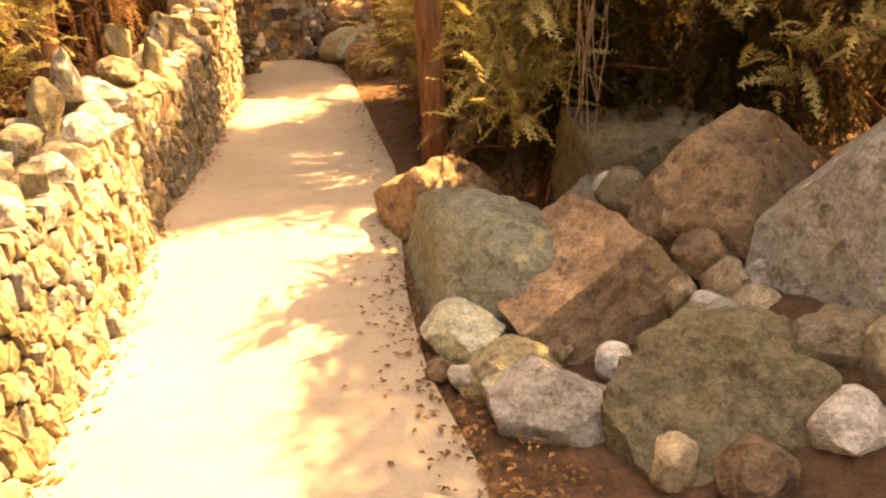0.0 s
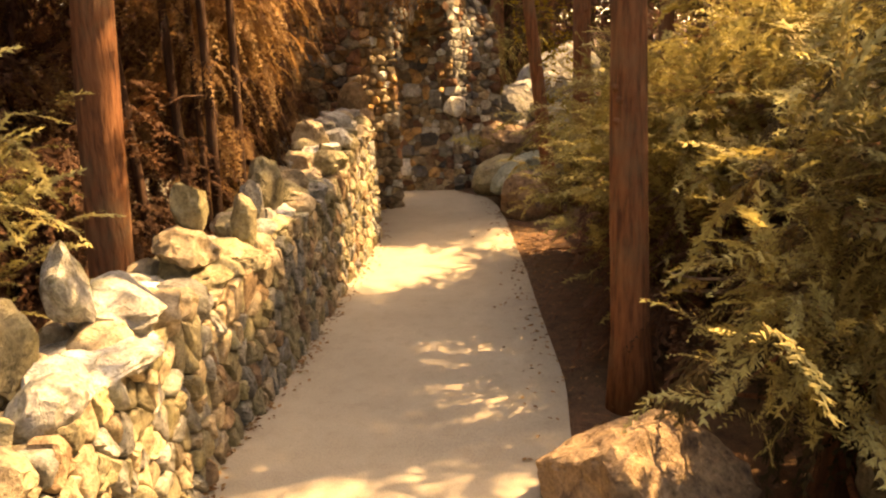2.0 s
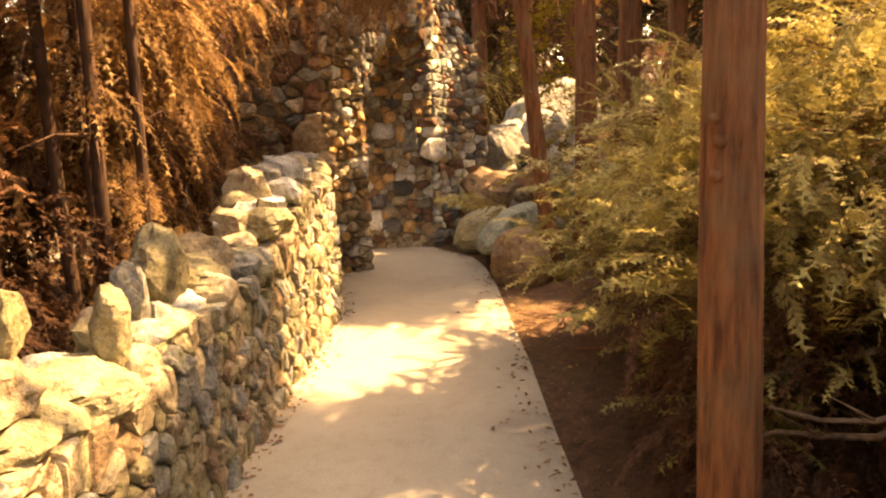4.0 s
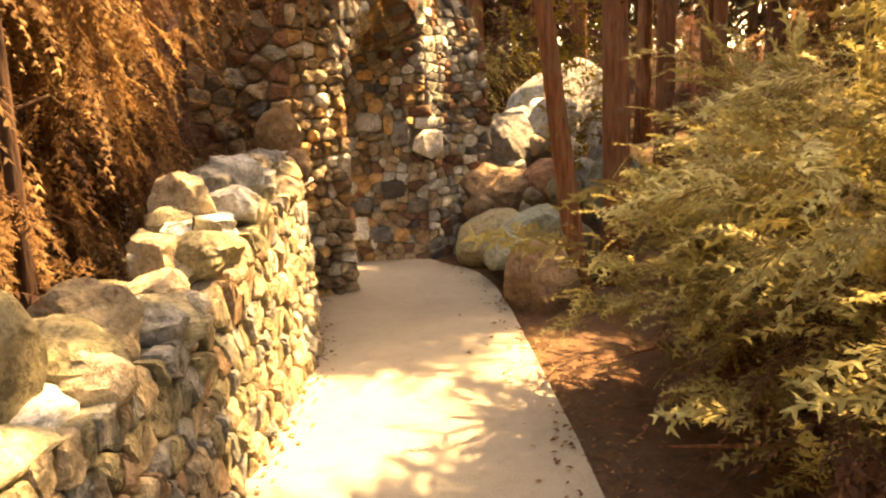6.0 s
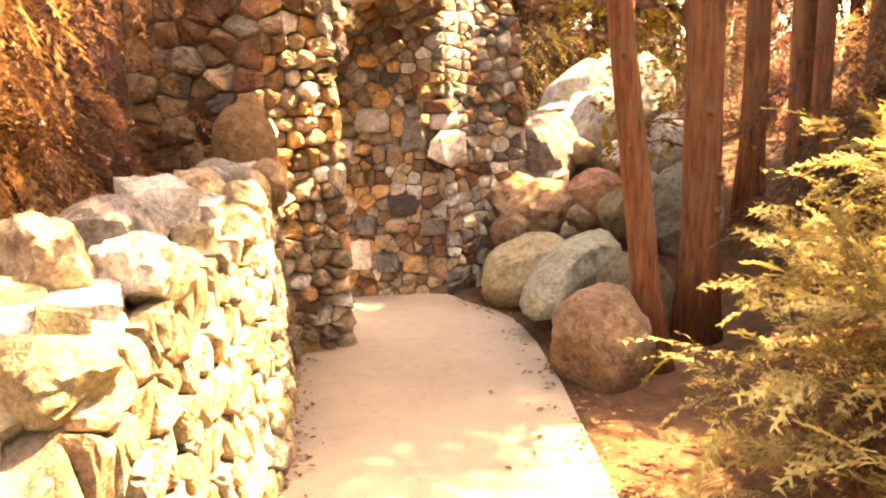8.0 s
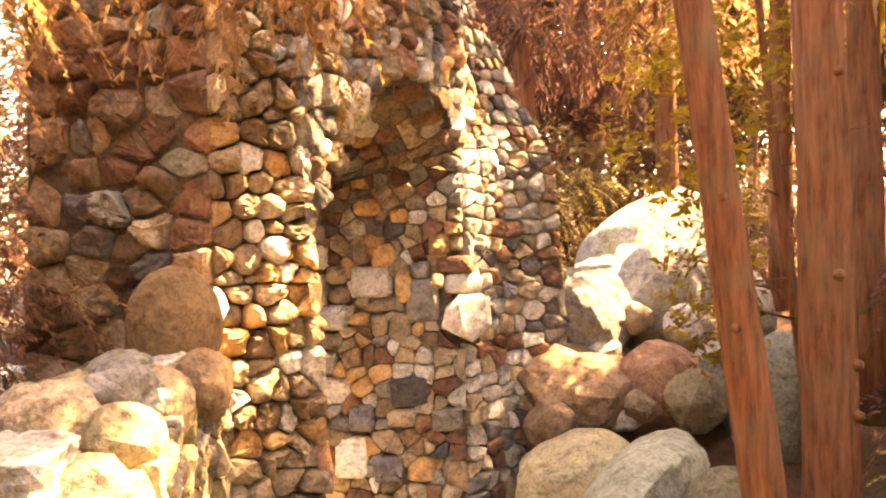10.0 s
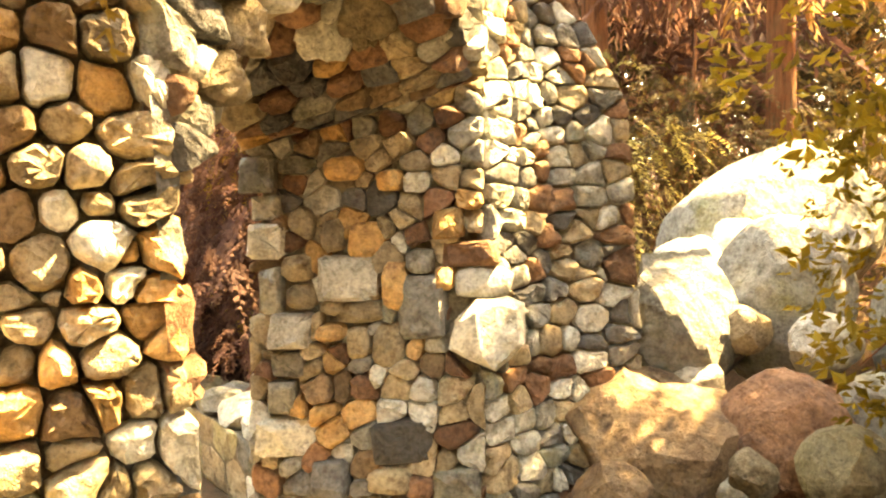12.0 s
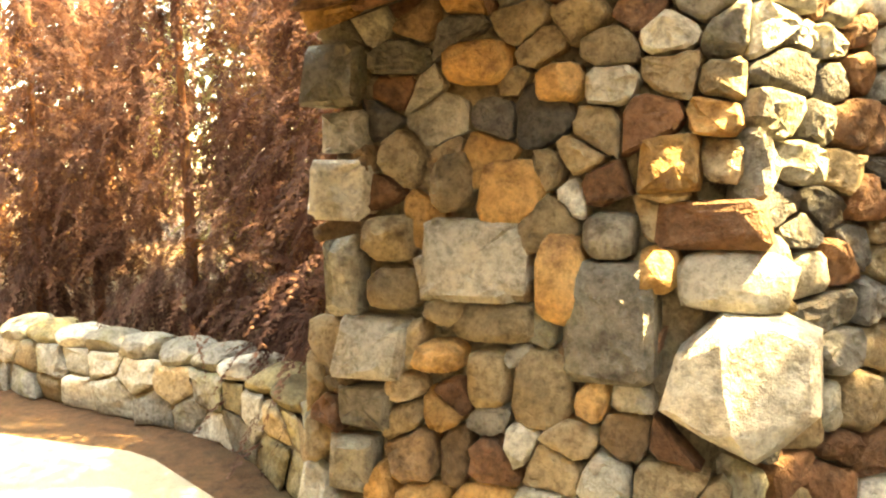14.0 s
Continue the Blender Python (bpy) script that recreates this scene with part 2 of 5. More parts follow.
def stone_mesh(mid, rim, place, proud, rnd, round_top):
    """A stone in a wall face: rim sunk behind the joint, bulging front with an uneven crown."""
    n = len(rim)
    verts = []
    tilt = (rnd.uniform(-0.3, 0.3), rnd.uniform(-0.3, 0.3))
    size = float(np.hypot(*rim.T).mean())
    rings = ((1.0, -0.035), (0.985, proud * 0.45), (0.86, proud * 0.9), (0.45, proud * 1.12)) if round_top else ((1.0, -0.035), (1.0, proud * 0.7), (0.9, proud), (0.5, proud * 1.03))
    chip = [1.0 if round_top or rnd.random() < 0.6 else rnd.uniform(0.35, 0.85) for _ in range(n)]
    uneven = min(1.0, 0.05 / size) * (1.0 if round_top else 1.5)
    peak = np.array([rnd.uniform(-0.3, 0.3), rnd.uniform(-0.3, 0.3)]) * size * (0.3 if round_top else 1.0)
    for k, (scale, depth) in enumerate(rings):
        for i, (du, dv) in enumerate(rim):
            s, dep = scale, depth
            if k == 1:
                dep *= chip[i]
            elif k == 2:
                s, dep = scale - 0.16 * (1 - chip[i]) - (0 if round_top else rnd.uniform(0, 0.08)), depth * (0.55 + 0.45 * chip[i])
            if depth > 0:
                dep += (tilt[0] * du + tilt[1] * dv) * 0.6 + rnd.uniform(-0.1, 0.1) * proud * uneven
            verts.append(place(mid[0] + du * s + peak[0] * (1 - s), mid[1] + dv * s + peak[1] * (1 - s), dep))
    verts.append(place(mid[0] + peak[0], mid[1] + peak[1], proud * (1.2 if round_top else rnd.uniform(0.98, 1.12))))
    faces = [(r * n + i, r * n + (i + 1) % n, (r + 1) * n + (i + 1) % n, (r + 1) * n + i) for r in range(len(rings) - 1) for i in range(n)]
    top = (len(rings) - 1) * n
    faces += [(top + i, top + (i + 1) % n, len(verts) - 1) for i in range(n)]
    return verts, faces


def scatter(rnd, u0, u1, v0, v1, gap_u, gap_v, fixed=(), keep=None):
    """Seeds in loose rows with uneven gaps, round the fixed ones."""
    out = [tuple(f) for f in fixed]
    v = v0 + gap_v / 2
    while v < v1:
        u = u0 + rnd.uniform(0, gap_u)
        while u < u1:
            g = rnd.uniform(0.6, 1.45)
            s = (u + rnd.uniform(-0.18, 0.18) * gap_u, v + rnd.uniform(-0.34, 0.34) * gap_v, rnd.uniform(0, 0.30) ** 0.8 * (1.9 if rnd.random() < 0.14 else 1.1) * min(gap_u, gap_v))
            if all((s[0] - f[0]) ** 2 + (s[1] - f[1]) ** 2 > (f[2] * 1.02) ** 2 + 0.0012 for f in fixed) and (keep is None or keep(s[0], s[1])):
                out.append(s)
            u += gap_u * g
        v += gap_v * rnd.uniform(0.8, 1.2)
    return out


def clad(parent, seeds, inside, place, mats, rnd, near, joint=0.007, proud=(0.018, 0.05), name="stone", count=8, stretch=1.0, soft=0.3, ghost=()):
    """Lays stones over a face. Those for which near(u, v) holds are pieces of their own; the rest are one mesh a stone kind."""
    joined = {}
    flat = [(s[0] * stretch, s[1], s[2]) for s in [*seeds, *ghost]]
    box = [(u * stretch, v) for u, v in inside]
    for s, poly in zip(seeds, cells(flat, box)):
        if poly is None:
            continue
        mid, rim = outline([(u / stretch, v) for u, v in poly], count, joint, rnd, soft)
        if np.hypot(*rim.T).mean() < 0.012:
            continue
        kind = s[3] if len(s) > 3 else rnd.choice(mats)
        if len(s) > 4:
            # a stone of known width and height, squared or rounded
            ang = [2 * math.pi * (i + 0.5) / 12 for i in range(12)]
            mid = np.array(s[:2])
            rim = np.array([(math.copysign(abs(math.cos(a)) ** s[6], math.cos(a)) * s[4] / 2 * rnd.uniform(0.9, 1.06), math.copysign(abs(math.sin(a)) ** s[6], math.sin(a)) * s[5] / 2 * rnd.uniform(0.9, 1.06)) for a in ang])
        verts, faces = stone_mesh(mid, rim, place, rnd.uniform(*proud) + (0.018 if len(s) > 4 else 0), rnd, s[6] > 0.5 if len(s) > 4 else rnd.random() < 0.25)
        if near(s[0], s[1]):
            o = np.mean(verts, 0)
            ob = new(name, mesh_of(name, np.array(verts) - o, faces, kind, s[6] > 0.5 if len(s) > 4 else rnd.random() < 0.25))
            ob.location, ob.parent = o, parent
        else:
            v0, f0 = joined.setdefault(kind, ([], []))
            f0 += [tuple(i + len(v0) for i in f) for f in faces]
            v0 += verts
    for kind, (v0, f0) in joined.items():
        ob = new("small_stones", mesh_of("small_stones", v0, f0, kind))
        ob.parent = parent
        tagged(ob, "rows of small rubble stones", kind="stuff")


def prism(bm, foot, top, z0, z1):
    """A solid between two plan outlines, z0 and z1 being numbers or lists."""
    k = len(foot)
    z0, z1 = (z if isinstance(z, (list, tuple)) else [z] * k for z in (z0, z1))
    lo = [bm.verts.new((x, y, z)) for (x, y), z in zip(foot, z0)]
    hi = [bm.verts.new((x, y, z)) for (x, y), z in zip(top, z1)]
    bm.faces.new(lo[::-1])
    bm.faces.new(hi)
    for i in range(k):
        bm.faces.new((lo[i], lo[(i + 1) % k], hi[(i + 1) % k], hi[i]))


def boulder_mesh(semi, seed, cuts=9, rough=0.1, detail=4, blunt=0.72, square=False):
    """A rock: a ball cut by planes, then roughened at two scales."""
    rnd = random.Random(seed)
    bm = bmesh.new()
    bmesh.ops.create_icosphere(bm, subdivisions=detail, radius=1.0)
    planes = []
    for _ in range(cuts):
        d = Vector((rnd.gauss(0, 1), rnd.gauss(0, 1), rnd.gauss(0, 0.8))).normalized()
        planes.append((d, rnd.uniform(blunt, blunt + 0.24)))
    if square:
        planes += [(Vector(d).normalized(), 0.55) for d in ((1, 0.1, 0), (-1, 0, 0.1), (0.1, 1, 0), (0, -1, 0.12), (0.06, -0.1, 1), (0, 0, -1))]
    o = Vector((seed * 7.1, seed * 3.3, seed * 1.7))
    for v in bm.verts:
        p = v.co.copy()
        for d, k in planes:
            over = p.dot(d) - k
            if over > 0:
                p -= d * over
        p *= 1 + rough * noise.noise(p * 1.6 + o) + rough * 0.9 * (0.2 - abs(noise.noise(p * 2.4 + o))) + rough * 0.55 * noise.noise(p * 5.5 + o) + rough * 0.5 * (0.15 - abs(noise.noise(p * 7.5 + o))) + rough * 0.35 * noise.noise(p * 13 + o)
        v.co = Vector((p.x * semi[0], p.y * semi[1], p.z * semi[2]))
    return bm


def boulder(name, at, semi, turn, mat, label, seed, cuts=9, rough=0.1, group="", detail=4, blunt=0.72, parent=None, square=False):
    grown = tuple(v * (1.5 - 0.5 * blunt) for v in semi)
    ob = part(name, boulder_mesh(grown, seed, cuts, rough, detail, blunt, square), mat, parent, smooth=True)
    ob.data.set_sharp_from_angle(angle=radians(24))
    ob.matrix_basis = pose(*at, *turn)
    if parent is None:
        tagged(ob, label, "boulder" if max(semi) > 0.16 else "stone", group)
    return ob


# ---- plants ----
def spray(kind, rnd):
    """One leaf plume about its base, pointing along +x: triangles as an array (n, 3, 3)."""
    tris = []
    if kind == "leaf":
        for k in range(6):
            a, l = rnd.uniform(0, 6.28), rnd.uniform(0.35, 0.6)
            x, y, z = rnd.uniform(0, 0.7), rnd.uniform(-0.35, 0.35), rnd.uniform(-0.3, 0.3)
            c, s, h = math.cos(a) * l / 2, math.sin(a) * l / 2, rnd.uniform(-0.15, 0.15)
            tris.append(((x - c, y - s, z), (x - s * 0.5, y + c * 0.5, z + h), (x + c, y + s, z)))
            tris.append(((x - c, y - s, z), (x + c, y + s, z), (x + s * 0.5, y - c * 0.5, z + h)))
        return np.array(tris, float)
    if kind in ("plume", "hang"):
        # a feathered frond: side twigs along an arching stem, each with small scale leaves
        sag, lift = (0.42, 0.34) if kind == "plume" else (0.85, 0.12)
        for k in range(15):
            s = 0.05 + 0.93 * k / 15
            side = 1 if k % 2 else -1
            a, l = side * rnd.uniform(0.35, 0.8), 0.33 * (1.0 - 0.8 * abs(s - 0.25)) * (1.08 - s) * rnd.uniform(0.75, 1.2)
            x, z = s, lift * s - sag * s * s
            fall = rnd.uniform(0.15, 0.7) if kind == "plume" else rnd.uniform(0.6, 1.5)
            out = rnd.uniform(-0.25, 0.35)
            for j in range(6):
                w = (j + 0.4) / 6 * l
                px, py, pz = x + w * math.cos(a), w * math.sin(a), z + out * w - fall * w * w
                q = a + (0.75 if j % 2 else -0.75) * rnd.uniform(0.5, 1.1)
                m, t = 0.10 * (1.15 - j / 8) * rnd.uniform(0.8, 1.25), 0.017
                tris.append(((px - t * math.sin(q), py + t * math.cos(q), pz), (px + t * math.sin(q), py - t * math.cos(q), pz + 0.006), (px + m * math.cos(q), py + m * math.sin(q), pz - fall * 0.35 * m + rnd.uniform(-0.02, 0.025))))
        return np.array(tris, float)
    # leaflets along an arching stem: how many, width, droop of the stem, droop of the leaflets
    many, wide, sag, hang, lift = 9, 0.16, 0.3, 0.5, 0.05
    for k in range(many):
        s = 0.06 + 0.94 * k / many
        side = 1 if k % 2 else -1
        a = side * rnd.uniform(0.3, 0.75)
        l = 0.48 * (1.05 - 0.7 * s) * rnd.uniform(0.7, 1.2)
        x, z = s, lift * s - sag * s * s
        w = wide * rnd.uniform(0.7, 1.3)
        tip = (x + l * math.cos(a), l * math.sin(a), z - hang * l * rnd.uniform(0.3, 1.1) + (rnd.uniform(-0.1, 0.16) * l))
        tris.append(((x - w / 2, 0, z), (x + w / 2, side * w * 0.45, z + 0.012), tip))
    return np.array(tris, float)


SPRAYS = {k: [spray(k, random.Random(i)) for i in range(6)] for k in ("coarse", "leaf", "plume", "hang")}

# stretches that the sun reaches through the crowns: x, y, half sizes, share of open gaps, height from which crowns leave it free
LIT = ((1.75, 6.3, 0.8, 0.75, 0.68, 2.5), (-2.1, 7.7, 0.8, 0.9, 0.8, 3.2), (0.62, 3.1, 0.75, 1.7, 0.8, 0.7), (0.75, 4.5, 0.85, 0.55, 0.85, 0.7), (0.4, 8.15, 0.75, 0.66, 0.86, 1.4), (-0.25, 8.9, 0.35, 0.9, 0.9, 1.4), (-0.32, 5.5, 0.3, 1.1, 0.8, 1.4), (-0.3, 10.9, 0.5, 0.8, 0.9, 1.9),
       (-0.7, 9.85, 0.32, 0.3, 0.6, 2.2), (1.74, 4.80, 0.34, 0.34, 0.9, 0.8), (-2.6, 11.8, 1.4, 1.1, 1.0, 3.0), (2.05, 7.6, 0.6, 0.7, 0.6, 2.4), (1.97, 7.25, 0.58, 0.85, 0.6, 2.2), (1.5, 4.5, 0.45, 0.5, 0.7, 2.4), (0.85, 11.95, 0.35, 0.45, 0.7, 2.2), (1.0, 12.8, 0.4, 0.4, 0.7, 2.6), (1.75, 9.0, 0.6, 0.5, 0.6, 2.4), (-1.7, 8.3, 0.6, 0.9, 0.5, 3.6))


def open_to_sun(p, rnd):
    """Which leaf places stand in a gap of the crowns: true where the sun comes through to a lit stretch of ground."""
    k = (p[:, 2] - 0.5) / SUN.z
    x, y = p[:, 0] - SUN.x * k, p[:, 1] - SUN.y * k
    gone = np.zeros(len(p), bool)
    for cx, cy, rx, ry, share, high in LIT:
        ragged = 0.28 * np.sin(9.1 * x + 3.7 * y) + 0.22 * np.sin(5.3 * y - 7.7 * x + cx)
        inside = ((x - cx) / rx) ** 2 + ((y - cy) / ry) ** 2 < 1 + ragged
        holes = np.sin(13.0 * x + 4.0 * np.sin(6.1 * y)) * np.sin(11.0 * y + 3.0 * np.sin(7.3 * x))
        gone |= inside & ((holes > -0.5) | (rnd.random(len(p)) < share - 0.45)) & (p[:, 2] > high)
    return gone


def in_sun_way(x, y):
    """Whether a tall tree at x, y would stand between the sun and a lit stretch."""
    for cx, cy, rx, ry, share, high in LIT:
        dx, dy = x - cx, y - cy
        far = dx * SUN_X + dy * SUN_Y
        if 0 < far < 8.0 and abs(dy * SUN_X - dx * SUN_Y) < max(rx, ry) * 0.9 + 1.6:
            return True
    return False


def crown_mesh(name, at, blobs, count, size, kind, mat, seed, droop=0.0, shell=0.55, gaps=True, clear=None):
    """Many small sprays over uneven masses: blobs of (x, y, z, rx, ry, rz) about at."""
    r = np.random.default_rng(seed)
    bl = np.array(blobs, float)
    vol = bl[:, 3] * bl[:, 4] + bl[:, 4] * bl[:, 5] + bl[:, 3] * bl[:, 5]
    pick = r.choice(len(bl), count, p=vol / vol.sum())
    d = r.normal(size=(count, 3))
    d /= np.linalg.norm(d, axis=1)[:, None]
    rad = shell + (1 - shell) * r.random(count) ** 0.6
    wave = 1 + 0.16 * np.sin(5 * d[:, 0] + 4 * d[:, 2] + pick) + 0.12 * np.sin(9 * d[:, 1] - 7 * d[:, 2] + 2 * pick)
    p = bl[pick, :3] + d * bl[pick, 3:] * (rad * wave)[:, None]
    if kind == "plume":
        d[:, 2] = np.abs(d[:, 2]) * 0.8 - 0.15
    if kind in ("plume", "hang"):
        # branch tips, each a fan of many sprays
        tips = max(count // 7, 8)
        own = r.integers(0, tips, count)
        d = d[own]
        p = p[own] + d * (size * r.uniform(-1.3, 0.35, count))[:, None] + r.normal(scale=size * 0.3, size=(count, 3)) * (1, 1, 0.6)
    lump = np.sin(6.0 * p[:, 0] + seed) * np.sin(6.6 * p[:, 1] + 1.7 * seed) * np.sin(7.2 * p[:, 2])
    keep = lump > (-0.32 if kind == "coarse" else -0.28 if kind == "plume" else -0.8) - 0.3 * r.random(count)
    whole = p + np.array(at)
    if gaps:
        reach = d * size * 0.9 - np.array((0, 0, droop * size * 0.5))
        keep &= ~(open_to_sun(whole, r) | open_to_sun(whole + reach * 0.5, r) | open_to_sun(whole + reach, r))
    if clear is not None:
        keep &= clear(whole)
    p, d = p[keep], d[keep]
    m = len(p)
    ahead = d + r.normal(scale=0.5 if kind != "coarse" else 0.8, size=(m, 3))
    ahead[:, 2] -= droop
    ahead /= np.linalg.norm(ahead, axis=1)[:, None]
    side = np.cross(ahead, r.normal(scale=0.35, size=(m, 3)) + (0, 0, 1))
    side /= np.linalg.norm(side, axis=1)[:, None] + 1e-9
    up = np.cross(side, ahead)
    if kind == "hang":
        flatd = ahead.copy()
        up = np.tile((0, 0, 1.0), (m, 1))
        side = np.cross(up, flatd)
        side /= np.linalg.norm(side, axis=1)[:, None] + 1e-9
    frames = np.stack([ahead, side, up], 1) * (size * r.uniform(0.55, 1.35, m))[:, None, None]
    which = r.integers(0, 6, m)
    tone = r.random(m)
    out, leaf_tones = [], []
    for k in range(6):
        sel = which == k
        if sel.any():
            out.append((np.einsum("tvc,mcd->mtvd", SPRAYS[kind][k], frames[sel]) + p[sel][:, None, None, :]).reshape(-1, 3))
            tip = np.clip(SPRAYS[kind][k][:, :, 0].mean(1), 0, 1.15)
            leaf_tones.append((0.72 * tip[None, :] ** 1.3 + 0.32 * tone[sel][:, None]).ravel())
    v = np.concatenate(out)
    me = bpy.data.meshes.new(name)
    t = len(v) // 3
    me.vertices.add(len(v))
    me.vertices.foreach_set("co", v.astype(np.float32).ravel())
    me.loops.add(len(v))
    me.loops.foreach_set("vertex_index", np.arange(len(v), dtype=np.int32))
    me.polygons.add(t)
    me.polygons.foreach_set("loop_start", np.arange(0, len(v), 3, dtype=np.int32))
    me.update(calc_edges=True)
    me.attributes.new("leaf_tone", "FLOAT", "FACE").data.foreach_set("value", np.concatenate(leaf_tones).astype(np.float32))
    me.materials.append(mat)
    return me


def tube(bm, points, radii, sides=10, wob=0.0, rnd=None):
    """A round limb through the points."""
    rings = []
    for i, (p, r) in enumerate(zip(points, radii)):
        a, b2 = Vector(points[max(i - 1, 0)]), Vector(points[min(i + 1, len(points) - 1)])
        q = (b2 - a).to_track_quat("Z", "Y")
        ring = []
        for k in range(sides):
            an = 2 * math.pi * k / sides
            rr = r * (1 + (rnd.uniform(-wob, wob) if rnd else 0))
            ring.append(bm.verts.new(Vector(p) + q @ Vector((rr * math.cos(an), rr * math.sin(an), 0))))
        rings.append(ring)
    for lo, hi in zip(rings, rings[1:]):
        for k in range(sides):
            bm.faces.new((lo[k], lo[(k + 1) % sides], hi[(k + 1) % sides], hi[k]))
    bm.faces.new(rings[0][::-1])
    bm.faces.new(rings[-1])


def trunk_mesh(height, r0, r1, lean, seed, limbs=8, limb_from=0.35, limb_len=0.9, knots=0, foot=(0, 0, 0)):
    rnd = random.Random(seed)
    bm = bmesh.new()
    steps = 14
    def at(s):
        return Vector((lean[0] * s + 0.012 * math.sin(7 * s + seed), lean[1] * s + 0.012 * math.cos(5 * s + seed), height * s - 0.08 * (1 - s)))
    tube(bm, [at(i / steps) for i in range(steps + 1)], [r0 * (1 + 0.35 * max(0, 0.06 - i / steps) / 0.06) * (1 - i / steps) + r1 * i / steps for i in range(steps + 1)], 14, 0.035, rnd)
    for _ in range(limbs):
        s = rnd.uniform(limb_from, 0.97)
        a, l = rnd.uniform(0, 6.28), limb_len * rnd.uniform(0.5, 1.1) * (1.15 - s * 0.6)
        p = at(s)
        r = (r0 * (1 - s) + r1 * s)
        pts = [p, p + Vector((math.cos(a) * l * 0.5, math.sin(a) * l * 0.5, l * rnd.uniform(-0.1, 0.25))), p + Vector((math.cos(a) * l, math.sin(a) * l, l * rnd.uniform(-0.35, 0.2)))]
        if height > 2.4 and open_to_sun(np.array([tuple(q + Vector(foot)) for q in pts[1:]]), np.random.default_rng(1)).any():
            continue
        tube(bm, pts, [r * 0.34, r * 0.2, r * 0.06], 6)
    for _ in range(knots):
        s, a = rnd.uniform(0.08, 0.5), rnd.uniform(-2.6, -0.6)
        p, r = at(s), (r0 * (1 - s) + r1 * s)
        q = p + Vector((math.cos(a), math.sin(a), 0)) * r * 0.86
        tube(bm, [q, q + Vector((math.cos(a), math.sin(a), 0.15)) * r * 0.32], [r * 0.30, r * 0.14], 8)
    return bm


def tree(name, x, y, z, height, r0, lean, crown, label, seed, category="tree", limbs=8, limb_from=0.35, limb_len=0.9, knots=0, r1=None, bark=None):
    """A trunk with limbs and a crown: crown is a list of (blobs, count, size, kind, material, droop)."""
    root = new(name)
    root.location = (x, y, z)
    tagged(root, label, category)
    part("trunk", trunk_mesh(height, r0, r1 or r0 * 0.35, lean, seed, limbs, limb_from, limb_len, knots, (x, y, z)), bark or BARK, root, smooth=True)
    for k, (blobs, count, size, kind, mat, droop) in enumerate(crown):
        ob = new("crown", crown_mesh("crown", (x, y, z), blobs, count, size, kind, mat, seed * 10 + k, droop))
        ob.parent = root
    return root


# ---- ground and path ----
def rise(x, y):
    """Height of the soil: low beside the path, banked behind the boulders and beside the gateway."""
    def step(v):
        v = min(max(v, 0.0), 1.0)
        return v * v * (3 - 2 * v)
    h = -0.03 + 0.02 * noise.noise(Vector((x * 1.3, y * 1.3, 0)))
    h += 0.55 * step((x - 2.2) / 1.3) * step((5.4 - y) / 1.2) * step((y + 6) / 4)
    h += 0.75 * step((x - 0.75) / 1.1) * step((y - 10.9) / 1.5)
    h += 0.5 * step((x - 2.0) / 3) * step((y - 6) / 3)
    away = max(abs(x), abs(y - 6)) - 14
    if away > 0:
        h += min(away * 0.04, 2.0) + 0.5 * noise.noise(Vector((x * 0.08, y * 0.08, 3)))
    return h


def ground_sheet():
    fine = [round(-4 + 0.25 * i, 3) for i in range(41)]
    xs = [-600, -250, -100, -50, -30, -20, -14, -10, -7, -5] + fine + [7, 8.5, 10, 14, 20, 30, 50, 100, 250, 600]
    ys = [-600, -250, -100, -50, -30, -20, -12, -8, -5, -3] + [round(-2 + 0.25 * i, 3) for i in range(65)] + [15, 17, 20, 25, 32, 50, 100, 250, 600]
    verts = [(x, y, rise(x, y)) for y in ys for x in xs]
    w = len(xs)
    faces = [(j * w + i, j * w + i + 1, (j + 1) * w + i + 1, (j + 1) * w + i) for j in range(len(ys) - 1) for i in range(w - 1)]
    ob = new("ground", mesh_of("ground", verts, faces, SOIL, True))
    tagged(ob, "dark brown soil under the trees with fallen needles", "ground", kind="structure")


ground_sheet()

WALL_LINE = [(0.30, -3.0), (0.22, 2.6), (0.19, 3.5), (0.05, 4.6), (0.0, 5.2), (0.03, 6.0), (0.0, 6.7), (-0.03, 7.7), (-0.08, 9.0), (-0.30, 9.75), (-0.36, 10.1)]
RIGHT_EDGE = [(1.62, -3.0), (1.72, 1.0), (1.70, 2.4), (1.55, 3.1), (1.50, 3.8), (1.50, 5.0), (1.50, 5.9), (1.415, 6.64), (1.36, 7.1), (1.28, 7.9), (1.15, 8.9), (1.04, 9.8), (0.93, 10.4), (0.80, 10.78), (0.62, 10.98), (0.46, 11.1), (0.40, 11.3)]
bm = bmesh.new()
left = [(x - 0.1, y) for x, y in WALL_LINE] + [(-0.6, 10.2), (-1.3, 10.9), (-2.4, 11.0), (-4.0, 10.4), (-7.0, 9.0)]
right = RIGHT_EDGE + [(-0.3, 11.45), (-0.9, 11.75), (-1.6, 12.3), (-2.4, 12.6), (-4.0, 12.4), (-7.5, 11.2)]
count = 110
la, lb = length(left), length(right)
rows = []
for i in range(count + 1):
    a, b = along(left, la * i / count)[:2], along(right, lb * i / count)[:2]
    rows.append([bm.verts.new((a[0] + (b[0] - a[0]) * k / 8, a[1] + (b[1] - a[1]) * k / 8, 0.004 * noise.noise(Vector((a[0] + k * 0.3, a[1] * 1.4, 9))) - (0.008 if k == 8 else 0))) for k in range(9)])
